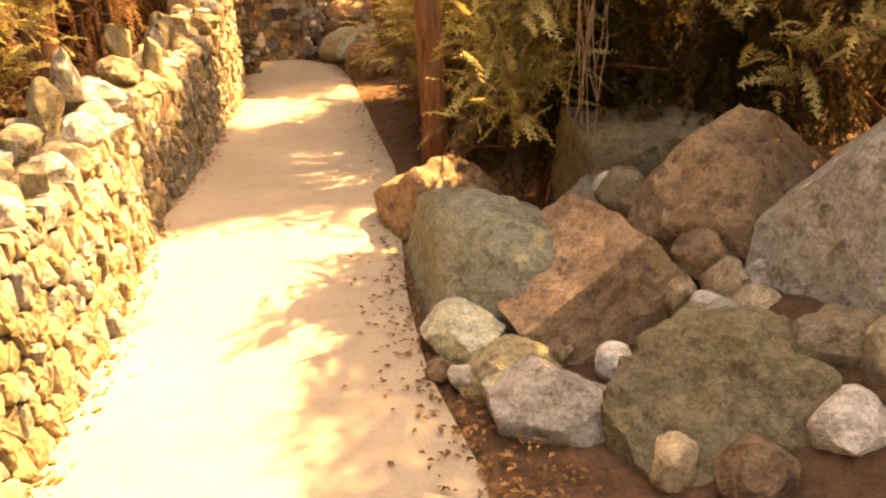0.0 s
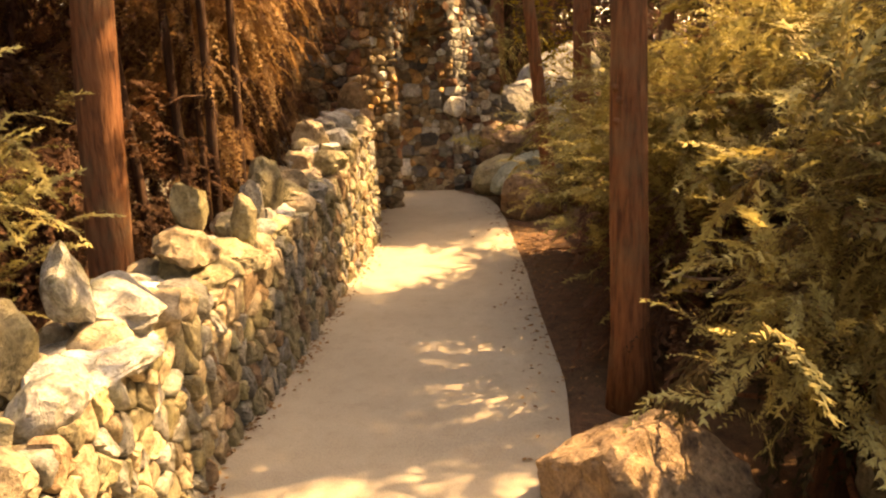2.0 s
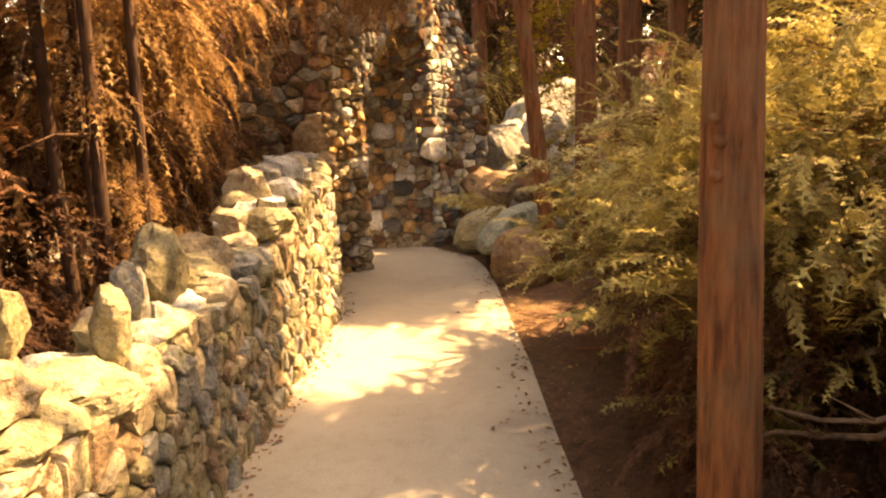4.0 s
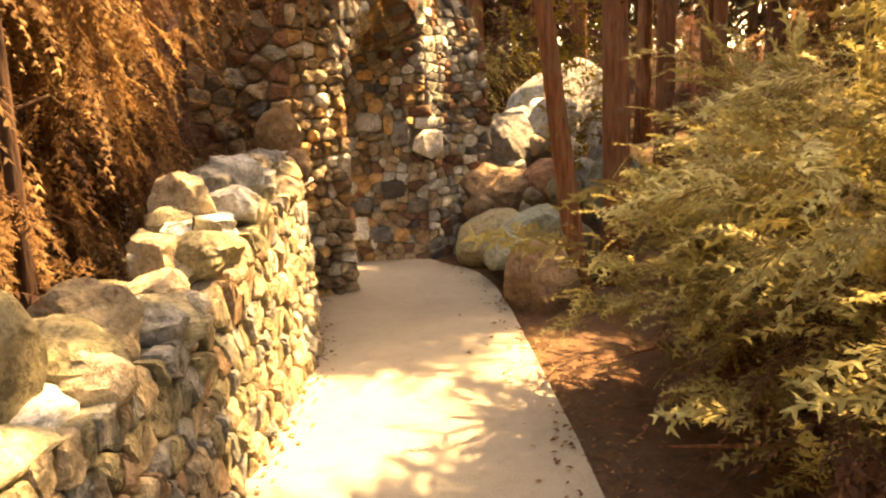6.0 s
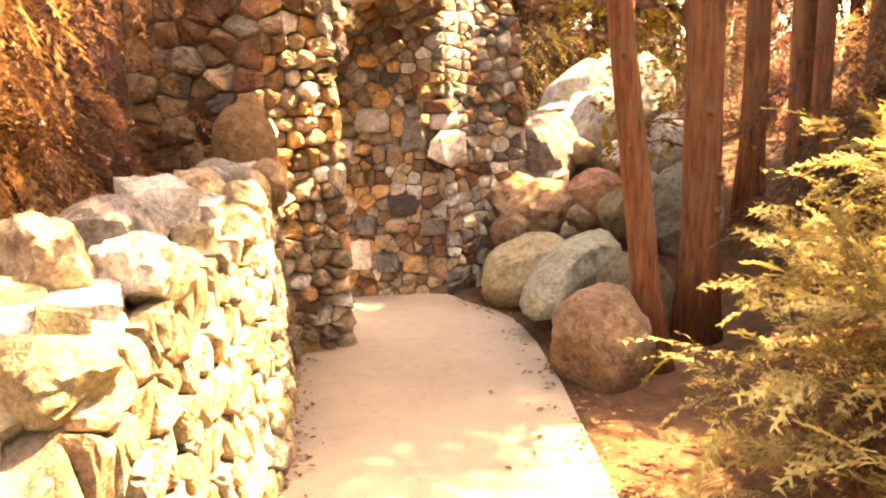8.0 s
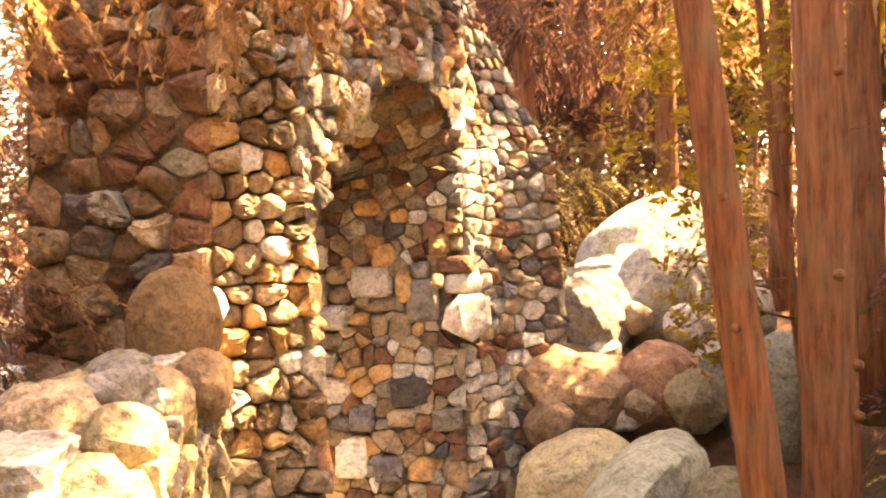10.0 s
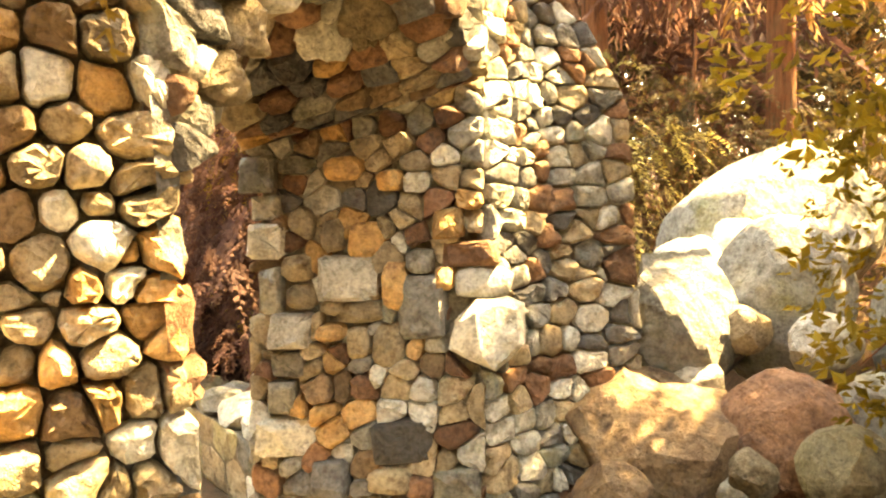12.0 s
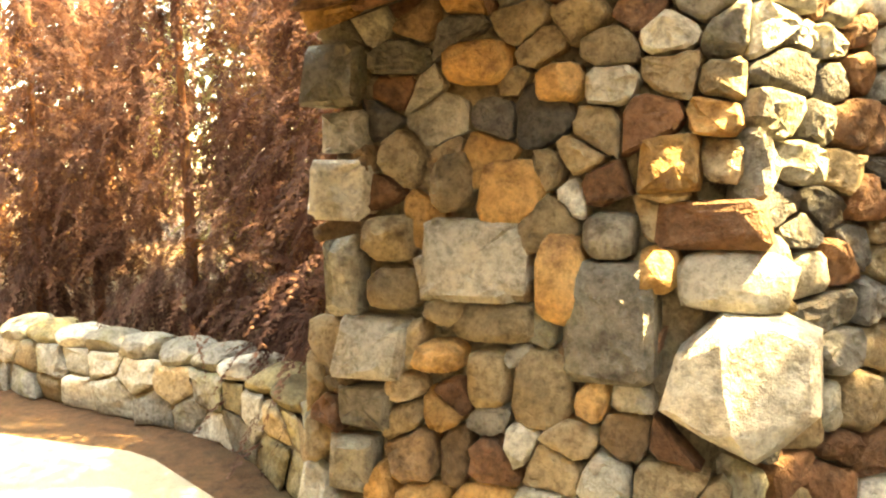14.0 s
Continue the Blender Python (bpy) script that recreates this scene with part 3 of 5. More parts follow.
for lo, hi in zip(rows, rows[1:]):
    for k in range(8):
        bm.faces.new((lo[k], lo[k + 1], hi[k + 1], hi[k]))
solid = bmesh.ops.extrude_face_region(bm, geom=bm.faces[:])
for v in solid["geom"]:
    if isinstance(v, bmesh.types.BMVert):
        v.co.z -= 0.12
tagged(part("path", bm, CONCRETE, smooth=False), "sandy beige worn concrete footpath curving to an archway", "path", kind="structure")


# ---- garden wall ----
rnd = random.Random(4)
WALL_TOP = ((-3, 0.74), (3.7, 0.74), (4.3, 0.74), (5.2, 0.69), (6.0, 0.67), (6.3, 0.76), (6.8, 0.74), (7.4, 0.74), (7.8, 0.90), (8.5, 0.94), (9.5, 0.98), (10.2, 1.02))


def wall_top(y):
    return float(np.interp(y, [a for a, _ in WALL_TOP], [b for _, b in WALL_TOP]))


THICK = 0.44
wall = new("wall_west")
tagged(wall, "long dry-stone garden wall of upright rubble with uneven coping stones", "wall", kind="structure")
bm = bmesh.new()
total = length(WALL_LINE)
steps = 60
prev = None
for i in range(steps + 1):
    x, y, dx, dy = along(WALL_LINE, total * i / steps)
    h = wall_top(y) - 0.02
    ring = [bm.verts.new(c) for c in ((x - 0.02, y, -0.1), (x - 0.05, y, h), (x - THICK + 0.06, y, h), (x - THICK, y, -0.1))]
    if prev:
        for k in range(4):
            bm.faces.new((prev[k], prev[(k + 1) % 4], ring[(k + 1) % 4], ring[k]))
    else:
        bm.faces.new(ring)
    prev = ring
bm.faces.new(prev[::-1])
part("core", bm, MORTAR, wall, "dark rubble core showing in the joints")


def on_wall(u, v, d):
    x, y, dx, dy = along(WALL_LINE, u)
    lean = -0.045 * v
    return (x + dy * (d + lean) - 0.0, y - dx * (d + lean), v)


FACE_FROM = 5.3
seeds = scatter(rnd, FACE_FROM, total - 0.05, -0.03, 1.02, 0.07, 0.13)
seeds = [s for s in seeds if s[1] < wall_top(along(WALL_LINE, s[0])[1]) - 0.02]
clad(wall, seeds, [(0, -0.06), (total, -0.06), (total, 1.05), (0, 1.05)], on_wall, [LICHEN] * 4 + [TAN] * 3 + [GREY] * 3 + [BROWN], rnd,
     lambda u, v: (6.2 < u < 8.6 and v > 0.15) or (11.2 < u < 12.6), 0.0035, (0.012, 0.045), "stone", 8, 1.0, 0.1, [(u, 2 * wall_top(along(WALL_LINE, u)[1]) - v, r) for u, v, r in seeds if v > wall_top(along(WALL_LINE, u)[1]) - 0.17])
# the stretch behind the start
seeds = scatter(rnd, 0, FACE_FROM, 0, 0.74, 0.16, 0.2)
clad(wall, seeds, [(0, -0.06), (FACE_FROM - 0.05, -0.06), (FACE_FROM - 0.05, 0.75), (0, 0.75)], on_wall, [LICHEN, TAN, GREY], rnd, lambda u, v: False, 0.008)


def coping(y, off, size, turn, mat, seed, sink=0.03, cuts=8, blunt=0.7, z=None):
    s = 0.0
    while along(WALL_LINE, s)[1] < y and s < total:
        s += 0.03
    x = along(WALL_LINE, s)[0]
    z0 = wall_top(y) - 0.02 if z is None else z
    blocky = seed % 3 == 1 and z is None
    grown = tuple(v * 1.1 for v in size) if blocky else size
    return boulder("coping_stone", (x + off, y, z0 + size[2] - sink), grown, turn, mat, "", seed, 9 if blocky else cuts, 0.13, detail=4 if size[0] > 0.11 else 3, blunt=0.66 if blocky else blunt, parent=wall, square=blocky)


# stones of the coping that stand out: upright slabs, the blocks under them and the large flat ones
for y, off, size, turn, mat, base in (
        (5.50, -0.20, (0.085, 0.08, 0.125), (4, 0, 20), LICHEN, 0.90), (5.40, -0.20, (0.13, 0.21, 0.085), (0, 8, 12), TAN, 0.80),
        (5.34, -0.17, (0.17, 0.17, 0.09), (0, 0, 40), LICHEN, 0.66), (5.98, -0.16, (0.065, 0.075, 0.135), (-3, 0, 10), LICHEN, 0.74),
        (6.17, -0.17, (0.062, 0.07, 0.16), (5, 3, 30), GREY, 0.74), (6.45, -0.19, (0.09, 0.16, 0.16), (24, 0, 5), LICHEN, 0.78),
        (5.78, -0.18, (0.18, 0.22, 0.08), (0, 6, 10), LICHEN, 0.63), (6.25, -0.2, (0.19, 0.26, 0.08), (0, 4, 0), LICHEN, 0.66),
        (6.75, -0.2, (0.16, 0.2, 0.10), (0, 6, 40), LICHEN, 0.72), (4.49, -0.22, (0.075, 0.09, 0.15), (8, -14, 30), GREY, 0.84),
        (4.17, -0.26, (0.07, 0.11, 0.14), (0, 8, 0), LICHEN, 0.76), (4.68, -0.15, (0.15, 0.18, 0.085), (0, 12, 20), GREY, 0.77)):
    coping(y, off, size, turn, mat, int(y * 100), z=base, cuts=12, blunt=0.6)
for y, off, size, turn, mat in (
        (4.45, -0.16, (0.21, 0.24, 0.05), (0, -5, 0), PALE), (5.05, -0.2, (0.2, 0.26, 0.06), (0, 0, 15), PALE), (4.85, -0.08, (0.09, 0.12, 0.08), (20, 0, 0), TAN),
        (6.98, -0.24, (0.15, 0.13, 0.12), (10, 8, 0), TAN), (7.20, -0.14, (0.17, 0.18, 0.07), (10, 8, 30), LICHEN), (7.42, -0.2, (0.12, 0.11, 0.08), (0, 0, 30), TAN),
        (7.62, -0.26, (0.12, 0.12, 0.10), (0, 0, 70), TAN), (7.66, -0.10, (0.12, 0.12, 0.08), (0, 0, 10), LICHEN), (7.92, -0.22, (0.20, 0.16, 0.07), (0, 0, 20), PALE),
        (8.02, -0.3, (0.13, 0.12, 0.14), (0, 0, 0), TAN), (8.14, -0.12, (0.12, 0.14, 0.10), (0, 10, 40), PALE)):
    coping(y, off, size, turn, mat, int(y * 100) + 7, cuts=11, blunt=0.62)
for y, off, size, turn, mat in (
        (8.30, -0.25, (0.18, 0.15, 0.12), (0, 0, 15), GREY), (8.56, -0.24, (0.14, 0.12, 0.15), (0, 4, 50), PALE), (8.80, -0.22, (0.16, 0.14, 0.09), (0, 0, 0), PALE),
        (9.05, -0.26, (0.12, 0.12, 0.11), (0, 0, 0), TAN), (9.3, -0.2, (0.13, 0.14, 0.10), (0, 0, 60), GREY)):
    coping(y, off, size, turn, mat, int(y * 100) + 3, cuts=12, blunt=0.6)
y = 2.2
k = 0
while y < 9.9:
    for off in (-0.34, -0.12):
        a, c, d = rnd.uniform(0.06, 0.12), rnd.uniform(0.06, 0.13), rnd.uniform(0.045, 0.085)
        coping(y + rnd.uniform(-0.05, 0.05), off + rnd.uniform(-0.05, 0.05), (a, c, d), (rnd.uniform(-25, 25), rnd.uniform(-25, 25), rnd.uniform(0, 180)), rnd.choice([LICHEN, LICHEN, TAN, GREY, PALE]), 700 + k, 0.035)
        k += 1
    y += rnd.uniform(0.13, 0.2)

# ---- gateway: two rubble piers and the arch between them ----
gate = new("stone_gateway")
tagged(gate, "tall ruined gateway of mixed rubble stone with an arch", "gateway", kind="structure")
MIXED = [GREY] * 3 + [RUST] * 3 + [TAN] * 3 + [SLATE] * 2 + [PALE, OCHRE, BROWN]
LEFT_PIER = [(-0.10, 10.29), (-0.40, 10.02), (-1.16, 10.08), (-1.22, 10.75), (-0.85, 10.78)]


def shrunk(plan, by):
    cx, cy = (sum(c) / len(plan) for c in zip(*plan))
    return [(x + (cx - x) * by, y + (cy - y) * by) for x, y in plan]


bm = bmesh.new()
prism(bm, shrunk(LEFT_PIER, 0.008), shrunk(LEFT_PIER, 0.2), -0.1, 3.1)
part("left_pier_core", bm, MORTAR, gate, "dark mortar core of the pier")


def pier_face(plan, i, j, batter, z_top):
    """Maps (u, v, depth) on the side from plan[i] to plan[j], leaning in by batter a metre."""
    (x0, y0), (x1, y1) = plan[i], plan[j]
    l = math.dist(plan[i], plan[j])
    dx, dy = (x1 - x0) / l, (y1 - y0) / l
    cx, cy = (sum(c) / len(plan) for c in zip(*plan))
    nx, ny = dy, -dx
    if (cx - x0) * nx + (cy - y0) * ny > 0:
        nx, ny = -nx, -ny
    def place(u, v, d):
        k = batter * v * (u / l) * 1.4
        return (x0 + dx * (u - k) + nx * (d - batter * v), y0 + dy * (u - k) + ny * (d - batter * v), v)
    return place, l


# near face of the left pier, in shade, laid with a darker mix of stones
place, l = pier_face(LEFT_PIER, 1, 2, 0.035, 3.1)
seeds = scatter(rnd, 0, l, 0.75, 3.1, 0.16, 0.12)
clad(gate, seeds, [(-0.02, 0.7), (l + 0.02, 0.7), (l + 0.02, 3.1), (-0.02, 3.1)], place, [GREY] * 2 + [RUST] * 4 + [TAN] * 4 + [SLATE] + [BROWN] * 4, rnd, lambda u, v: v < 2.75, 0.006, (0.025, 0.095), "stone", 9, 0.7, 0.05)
# its slanting face towards the path, in sun, laid with a paler mix
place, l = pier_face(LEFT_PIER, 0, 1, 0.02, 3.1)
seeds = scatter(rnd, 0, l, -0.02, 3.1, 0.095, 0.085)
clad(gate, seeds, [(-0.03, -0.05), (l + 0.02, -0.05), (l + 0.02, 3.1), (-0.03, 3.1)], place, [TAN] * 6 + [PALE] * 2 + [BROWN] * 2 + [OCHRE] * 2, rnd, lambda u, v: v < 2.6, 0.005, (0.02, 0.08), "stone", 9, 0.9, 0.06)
# its side in the passage
place, l = pier_face(LEFT_PIER, 4, 0, 0.0, 3.1)
seeds = scatter(rnd, 0, l, -0.02, 1.7, 0.15, 0.13)
clad(gate, seeds, [(0, -0.05), (l + 0.03, -0.05), (l + 0.03, 1.7), (0, 1.7)], place, MIXED, rnd, lambda u, v: False, 0.010)

# right pier
RIGHT_PIER = [(-0.50, 11.14), (0.38, 11.26), (0.62, 11.60), (0.97, 11.80), (0.55, 12.5), (-0.62, 12.2)]
LEAN_BACK = 0.18


def reveal(u, v, d):
    """The side of the right pier in the passage, leaning back."""
    return (-0.50 + 0.88 * u / 0.888, 11.14 + 0.12 * u / 0.888 + LEAN_BACK * v - d, v)


bm = bmesh.new()
RIGHT_MID = shrunk([(-0.43, 11.45), (0.32, 11.60), (0.57, 11.89), (0.90, 12.00), (0.5, 12.5), (-0.55, 12.2)], 0.03)
RIGHT_CROWN = shrunk([(-0.40, 11.66), (0.28, 11.82), (0.34, 12.06), (0.38, 12.16), (0.3, 12.5), (-0.5, 12.3)], 0.03)
prism(bm, shrunk([(-0.44, 11.15), (0.335, 11.30), (0.60, 11.63), *RIGHT_PIER[3:]], 0.012), RIGHT_MID, -0.1, 1.75)
prism(bm, RIGHT_MID, RIGHT_CROWN, 1.75, 2.85)
part("right_pier_core", bm, MORTAR, gate, "dark mortar core of the pier")

# stones that stand out in the reveal: u, v, width, height, kind
squared = [
    (0.41, 1.16, 0.22, 0.16, PALE), (0.68, 1.05, 0.18, 0.22, GREY), (0.12, 1.30, 0.13, 0.13, PALE), (0.11, 1.42, 0.12, 0.09, PALE),
    (0.08, 1.54, 0.13, 0.14, GREY), (0.14, 1.12, 0.08, 0.17, PALE), (0.21, 0.98, 0.16, 0.13, PALE), (0.20, 0.86, 0.13, 0.09, GREY), (0.18, 0.75, 0.10, 0.11, PALE),
    (0.85, 1.23, 0.20, 0.09, RUST), (0.77, 1.34, 0.11, 0.11, OCHRE), (0.61, 0.59, 0.21, 0.15, SLATE), (0.36, 0.47, 0.13, 0.13, SLATE), (0.20, 0.61, 0.21, 0.13, PALE),
    (0.31, 0.28, 0.17, 0.19, PALE), (0.50, 0.22, 0.16, 0.12, SLATE), (0.80, 0.44, 0.17, 0.12, GREY)]
rounded = [
    (0.89, 1.13, 0.21, 0.11, PALE), (0.46, 1.04, 0.18, 0.08, TAN), (0.58, 1.13, 0.09, 0.18, OCHRE), (0.48, 1.29, 0.14, 0.14, OCHRE), (0.36, 1.31, 0.08, 0.12, TAN),
    (0.39, 1.55, 0.15, 0.09, OCHRE), (0.67, 1.21, 0.10, 0.09, GREY), (0.23, 1.20, 0.11, 0.10, TAN), (0.25, 1.10, 0.11, 0.09, TAN), (0.56, 1.50, 0.09, 0.08, OCHRE),
    (0.76, 1.15, 0.07, 0.09, OCHRE), (0.35, 0.97, 0.10, 0.06, OCHRE), (0.45, 0.93, 0.09, 0.12, TAN), (0.56, 0.92, 0.12, 0.16, TAN), (0.56, 0.46, 0.17, 0.09, TAN), (0.66, 0.20, 0.15, 0.12, OCHRE)]
named = [(u, v, (w + h) * 0.2, m, w, h, 0.24) for u, v, w, h, m in squared] + [(u, v, (w + h) * 0.2, m, w, h, 0.6) for u, v, w, h, m in rounded]
named.append((0.91, 0.96, 0.15))
seeds = scatter(rnd, 0.06, 0.89, -0.03, 1.9, 0.095, 0.075, named)
seeds = [s for s in seeds if s != named[-1]]
clad(gate, seeds, [(0.09, -0.05), (0.90, -0.05), (0.90, 1.92), (0.03, 1.66)], reveal, [RUST] * 4 + [OCHRE] * 2 + [TAN] * 5 + [BROWN] * 2 + [GREY] * 2 + [PALE] * 2 + [SLATE], rnd, lambda u, v: True, 0.0025, (0.006, 0.035), "stone", 10, 1.0, 0.05, named[-1:])
# the great split block: two broken faces that meet in an upright ridge
bm = bmesh.new()
edge = [(-0.135, -0.05), (-0.11, 0.05), (-0.035, 0.12), (0.06, 0.118), (0.125, 0.09), (0.13, -0.045), (0.075, -0.10), (0.03, -0.135), (-0.06, -0.09)]
sunk = [bm.verts.new(reveal(0.91 + u, 0.96 + v, -0.03)) for u, v in edge]
rim = [bm.verts.new(reveal(0.91 + u * 0.97, 0.96 + v * 0.97, 0.03 + 0.02 * (u < -0.05))) for u, v in edge]
face = [bm.verts.new(reveal(0.91 + u * 0.85, 0.96 + v * 0.85, 0.07 + 0.06 * min(u + 0.03, 0) - 0.12 * max(u + 0.03, 0))) for u, v in edge]
ridge = [bm.verts.new(reveal(0.91 + u, 0.96 + v, 0.088)) for u, v in ((-0.03, 0.075), (-0.022, 0.0), (-0.005, -0.07))]
for lo, hi in ((sunk, rim), (rim, face)):
    for i in range(9):
        bm.faces.new((lo[i], lo[(i + 1) % 9], hi[(i + 1) % 9], hi[i]))
bm.faces.new((face[8], face[0], ridge[1], ridge[2]))
bm.faces.new((face[0], face[1], ridge[0], ridge[1]))
bm.faces.new((face[1], face[2], ridge[0]))
bm.faces.new((face[2], face[3], ridge[0]))
bm.faces.new((face[3], face[4], ridge[1], ridge[0]))
bm.faces.new((face[4], face[5], ridge[1]))
bm.faces.new((face[5], face[6], ridge[2], ridge[1]))
bm.faces.new((face[6], face[7], ridge[2]))
bm.faces.new((face[7], face[8], ridge[2]))
part("stone", bm, PALE, gate, "large pale granite block broken to an upright ridge")

# outer face of the right pier, in sun
FRONT = [(0.38, 11.26), (0.62, 11.60), (0.97, 11.80)]
lf = length(FRONT)


def front(u, v, d):
    x, y, dx, dy = along(FRONT, min(max(u, 0), lf - 1e-4))
    return (x + dy * d - (0.03 * v + 0.42 * max(v - 1.75, 0)) * u / lf, y - dx * d + LEAN_BACK * v * (1 - 0.35 * u / lf), v)


seeds = scatter(rnd, 0.04, lf, -0.03, 2.85, 0.115, 0.085)
clad(gate, seeds, [(0.012, -0.05), (lf - 0.01, -0.05), (lf - 0.01, 2.88), (0.012, 2.88)], front, [GREY] * 4 + [PALE] * 3 + [TAN] * 2 + [SLATE] * 2 + [RUST] * 2, rnd, lambda u, v: v > 0.25, 0.005, (0.012, 0.034), "stone", 9, 0.75, 0.07)

# the arch: from the left pier to the right one
A0, B0 = Vector((-0.08, 10.32)), Vector((0.38, 11.52))
SPAN = (B0 - A0).length
ALONG = (B0 - A0) / SPAN
INWARD = Vector((-0.97, -0.12)).normalized()
RISE, DEEP = 0.46, 0.86


def arch(a, v=0.0):
    """Height of the arch's underside: a from 0 at the right pier to pi at the left one, v into the passage."""
    return 1.68 + 0.16 * math.cos(a) - 0.24 * v * (1 + math.cos(a)) / 2 + RISE * math.sin(a) ** 2


def vault(u, v, d):
    """u: angle times a radius from the right springing, v: into the passage."""
    a = u / 0.66
    s = SPAN / 2 + (SPAN / 2 - d * abs(math.cos(a))) * math.cos(a)
    p = A0 + ALONG * s + INWARD * v
    return (p.x, p.y, arch(a, v) - d * (0.4 + 0.6 * math.sin(a)))


seeds = scatter(rnd, 0, math.pi * 0.66, 0, DEEP, 0.11, 0.12)
clad(gate, seeds, [(0, 0), (math.pi * 0.66, 0), (math.pi * 0.66, DEEP), (0, DEEP)], vault, MIXED + [SLATE, RUST, BROWN], rnd, lambda u, v: True, 0.004, (0.01, 0.05), "stone", 9, 1.0, 0.07)
bm = bmesh.new()
prev = None
for i in range(25):
    a = math.pi * i / 24
    s = SPAN / 2 + (SPAN / 2 + 0.015) * math.cos(a)
    q = A0 + ALONG * s
    z, z3 = arch(a) + 0.02, arch(a, DEEP) + 0.02
    z2 = 2.92
    inner, outer = q - INWARD * -0.01, q + INWARD * DEEP
    ring = [bm.verts.new(c) for c in ((inner.x, inner.y, z), (inner.x, inner.y, z2), (outer.x, outer.y, z2), (outer.x, outer.y, z3))]
    if prev:
        for k in range(4):
            bm.faces.new((prev[k], prev[(k + 1) % 4], ring[(k + 1) % 4], ring[k]))
    else:
        bm.faces.new(ring)
    prev = ring
bm.faces.new(prev[::-1])
part("arch_core", bm, MORTAR, gate, "dark mortar core of the arch")


def spandrel(u, v, d):
    p = A0 + ALONG * u - INWARD * d
    return (p.x, p.y, v)


def above_arch(u, v):
    a = math.acos(min(max((u - SPAN / 2) / (SPAN / 2), -1), 1))
    return v > arch(a) + 0.13 and v < 2.95


fixed, hole = [], []
for i in range(14):
    a = math.pi * (i + 0.5) / 14
    c = SPAN / 2 + SPAN / 2 * math.cos(a)
    fixed.append((c, arch(a) + 0.055, 0.06, rnd.choice([GREY, TAN, PALE, RUST, SLATE])))
    hole.append((c, arch(a) - 0.065, 0.055))
seeds = fixed + [s for s in scatter(rnd, -0.05, SPAN + 0.02, 1.5, 2.9, 0.13, 0.105, keep=above_arch)]
kept = len(seeds)
polys = cells(seeds + hole, [(-0.05, 1.48), (SPAN + 0.02, 1.76), (SPAN + 0.02, 2.95), (-0.05, 3.0)])
for s, poly in list(zip(seeds + hole, polys))[:kept]:
    if poly is None:
        continue
    mid, rim = outline(poly, 9, 0.005, rnd, 0.08)
    verts, faces = stone_mesh(mid, rim, spandrel, rnd.uniform(0.02, 0.06), rnd, rnd.random() < 0.5)
    o = np.mean(verts, 0)
    ob = new("stone", mesh_of("stone", np.array(verts) - o, faces, s[3] if len(s) > 3 else rnd.choice(MIXED)))
    ob.location, ob.parent = o, gate

# the round cobble that rests on the wall against the pier, and the stones about it
boulder("round_boulder", (-0.44, 9.84, 1.14), (0.145, 0.145, 0.20), (0, 0, 20), COBBLE, "smooth round ochre-brown boulder resting on the wall end", 31, 4, 0.04, blunt=0.86)
boulder("rock", (-0.30, 9.72, 0.98), (0.10, 0.11, 0.10), (0, 10, 20), BROWN, "small brown rock beside the round boulder", 32, 9)
boulder("rock", (-0.50, 9.60, 0.98), (0.13, 0.11, 0.12), (0, 0, 70), GREY, "grey rock on the wall end below the pier", 33, 9)
boulder("rock", (-0.35, 9.45, 0.97), (0.12, 0.12, 0.11), (0, 0, 0), TAN, "tan rock on the wall end below the pier", 34, 9)

# low wall beyond the archway
low = new("low_wall")
tagged(low, "low garden wall of squared stones beyond the archway", "wall", kind="structure")
LOW = [(-0.75, 11.95), (-1.45, 12.55), (-2.3, 12.95), (-4.2, 13.1), (-7.0, 12.6)]
bm = bmesh.new()
back = [(x + 0.25, y + 0.32) for x, y in LOW]
prism(bm, LOW + back[::-1], LOW + back[::-1], -0.1, 0.30)
part("core", bm, MORTAR, low, "dark core of the low wall")
ll = length(LOW)


def low_face(u, v, d):
    x, y, dx, dy = along(LOW, min(u, ll - 0.01))
    return (x + dy * d, y - abs(dx) * d, v)


seeds = scatter(rnd, 0.02, 4.2, 0, 0.34, 0.26, 0.15)
clad(low, seeds, [(0, -0.04), (4.3, -0.04), (4.3, 0.33), (0, 0.33)], low_face, [GREY, PALE, LICHEN, TAN], rnd, lambda u, v: True, 0.008, (0.02, 0.06), "stone", 8, 0.7, 0.15)
for k in range(13):
    x, y, dx, dy = along(LOW, 0.15 + k * 0.3)
    boulder("coping_stone", (x + 0.10, y + 0.12, 0.36), (0.17, 0.15, 0.075), (rnd.uniform(-8, 8), rnd.uniform(-8, 8), rnd.uniform(-20, 40)), rnd.choice([GREY, PALE, LICHEN]), "", 900 + k, 9, 0.08, detail=3, parent=low)

# ---- boulders beside the start of the path ----
NEAR = "boulders edging the path"
boulder("boulder", (1.70, 4.70, 0.08), (0.33, 0.34, 0.27), (0, 4, 10), BROWN, "reddish brown boulder with a sunlit top beside the path", 41, 14, 0.10, NEAR, detail=5, blunt=0.6)
boulder("boulder", (1.90, 3.84, 0.03), (0.37, 0.56, 0.42), (-6, -24, 24), GREEN, "smooth green-grey boulder sloping to the path", 42, 7, 0.05, NEAR, detail=5, blunt=0.7)
boulder("boulder", (1.74, 3.26, 0.0), (0.17, 0.24, 0.15), (0, -25, 10), GREEN, "small pale green-grey rock at the foot of a boulder", 43, 12, 0.07, NEAR, detail=5, blunt=0.6)
boulder("boulder", (2.24, 3.40, 0.11), (0.53, 0.46, 0.43), (4, -36, 14), BROWN, "angular brown boulder with a pointed end", 144, 9, 0.05, NEAR, detail=5, blunt=0.74, square=True)
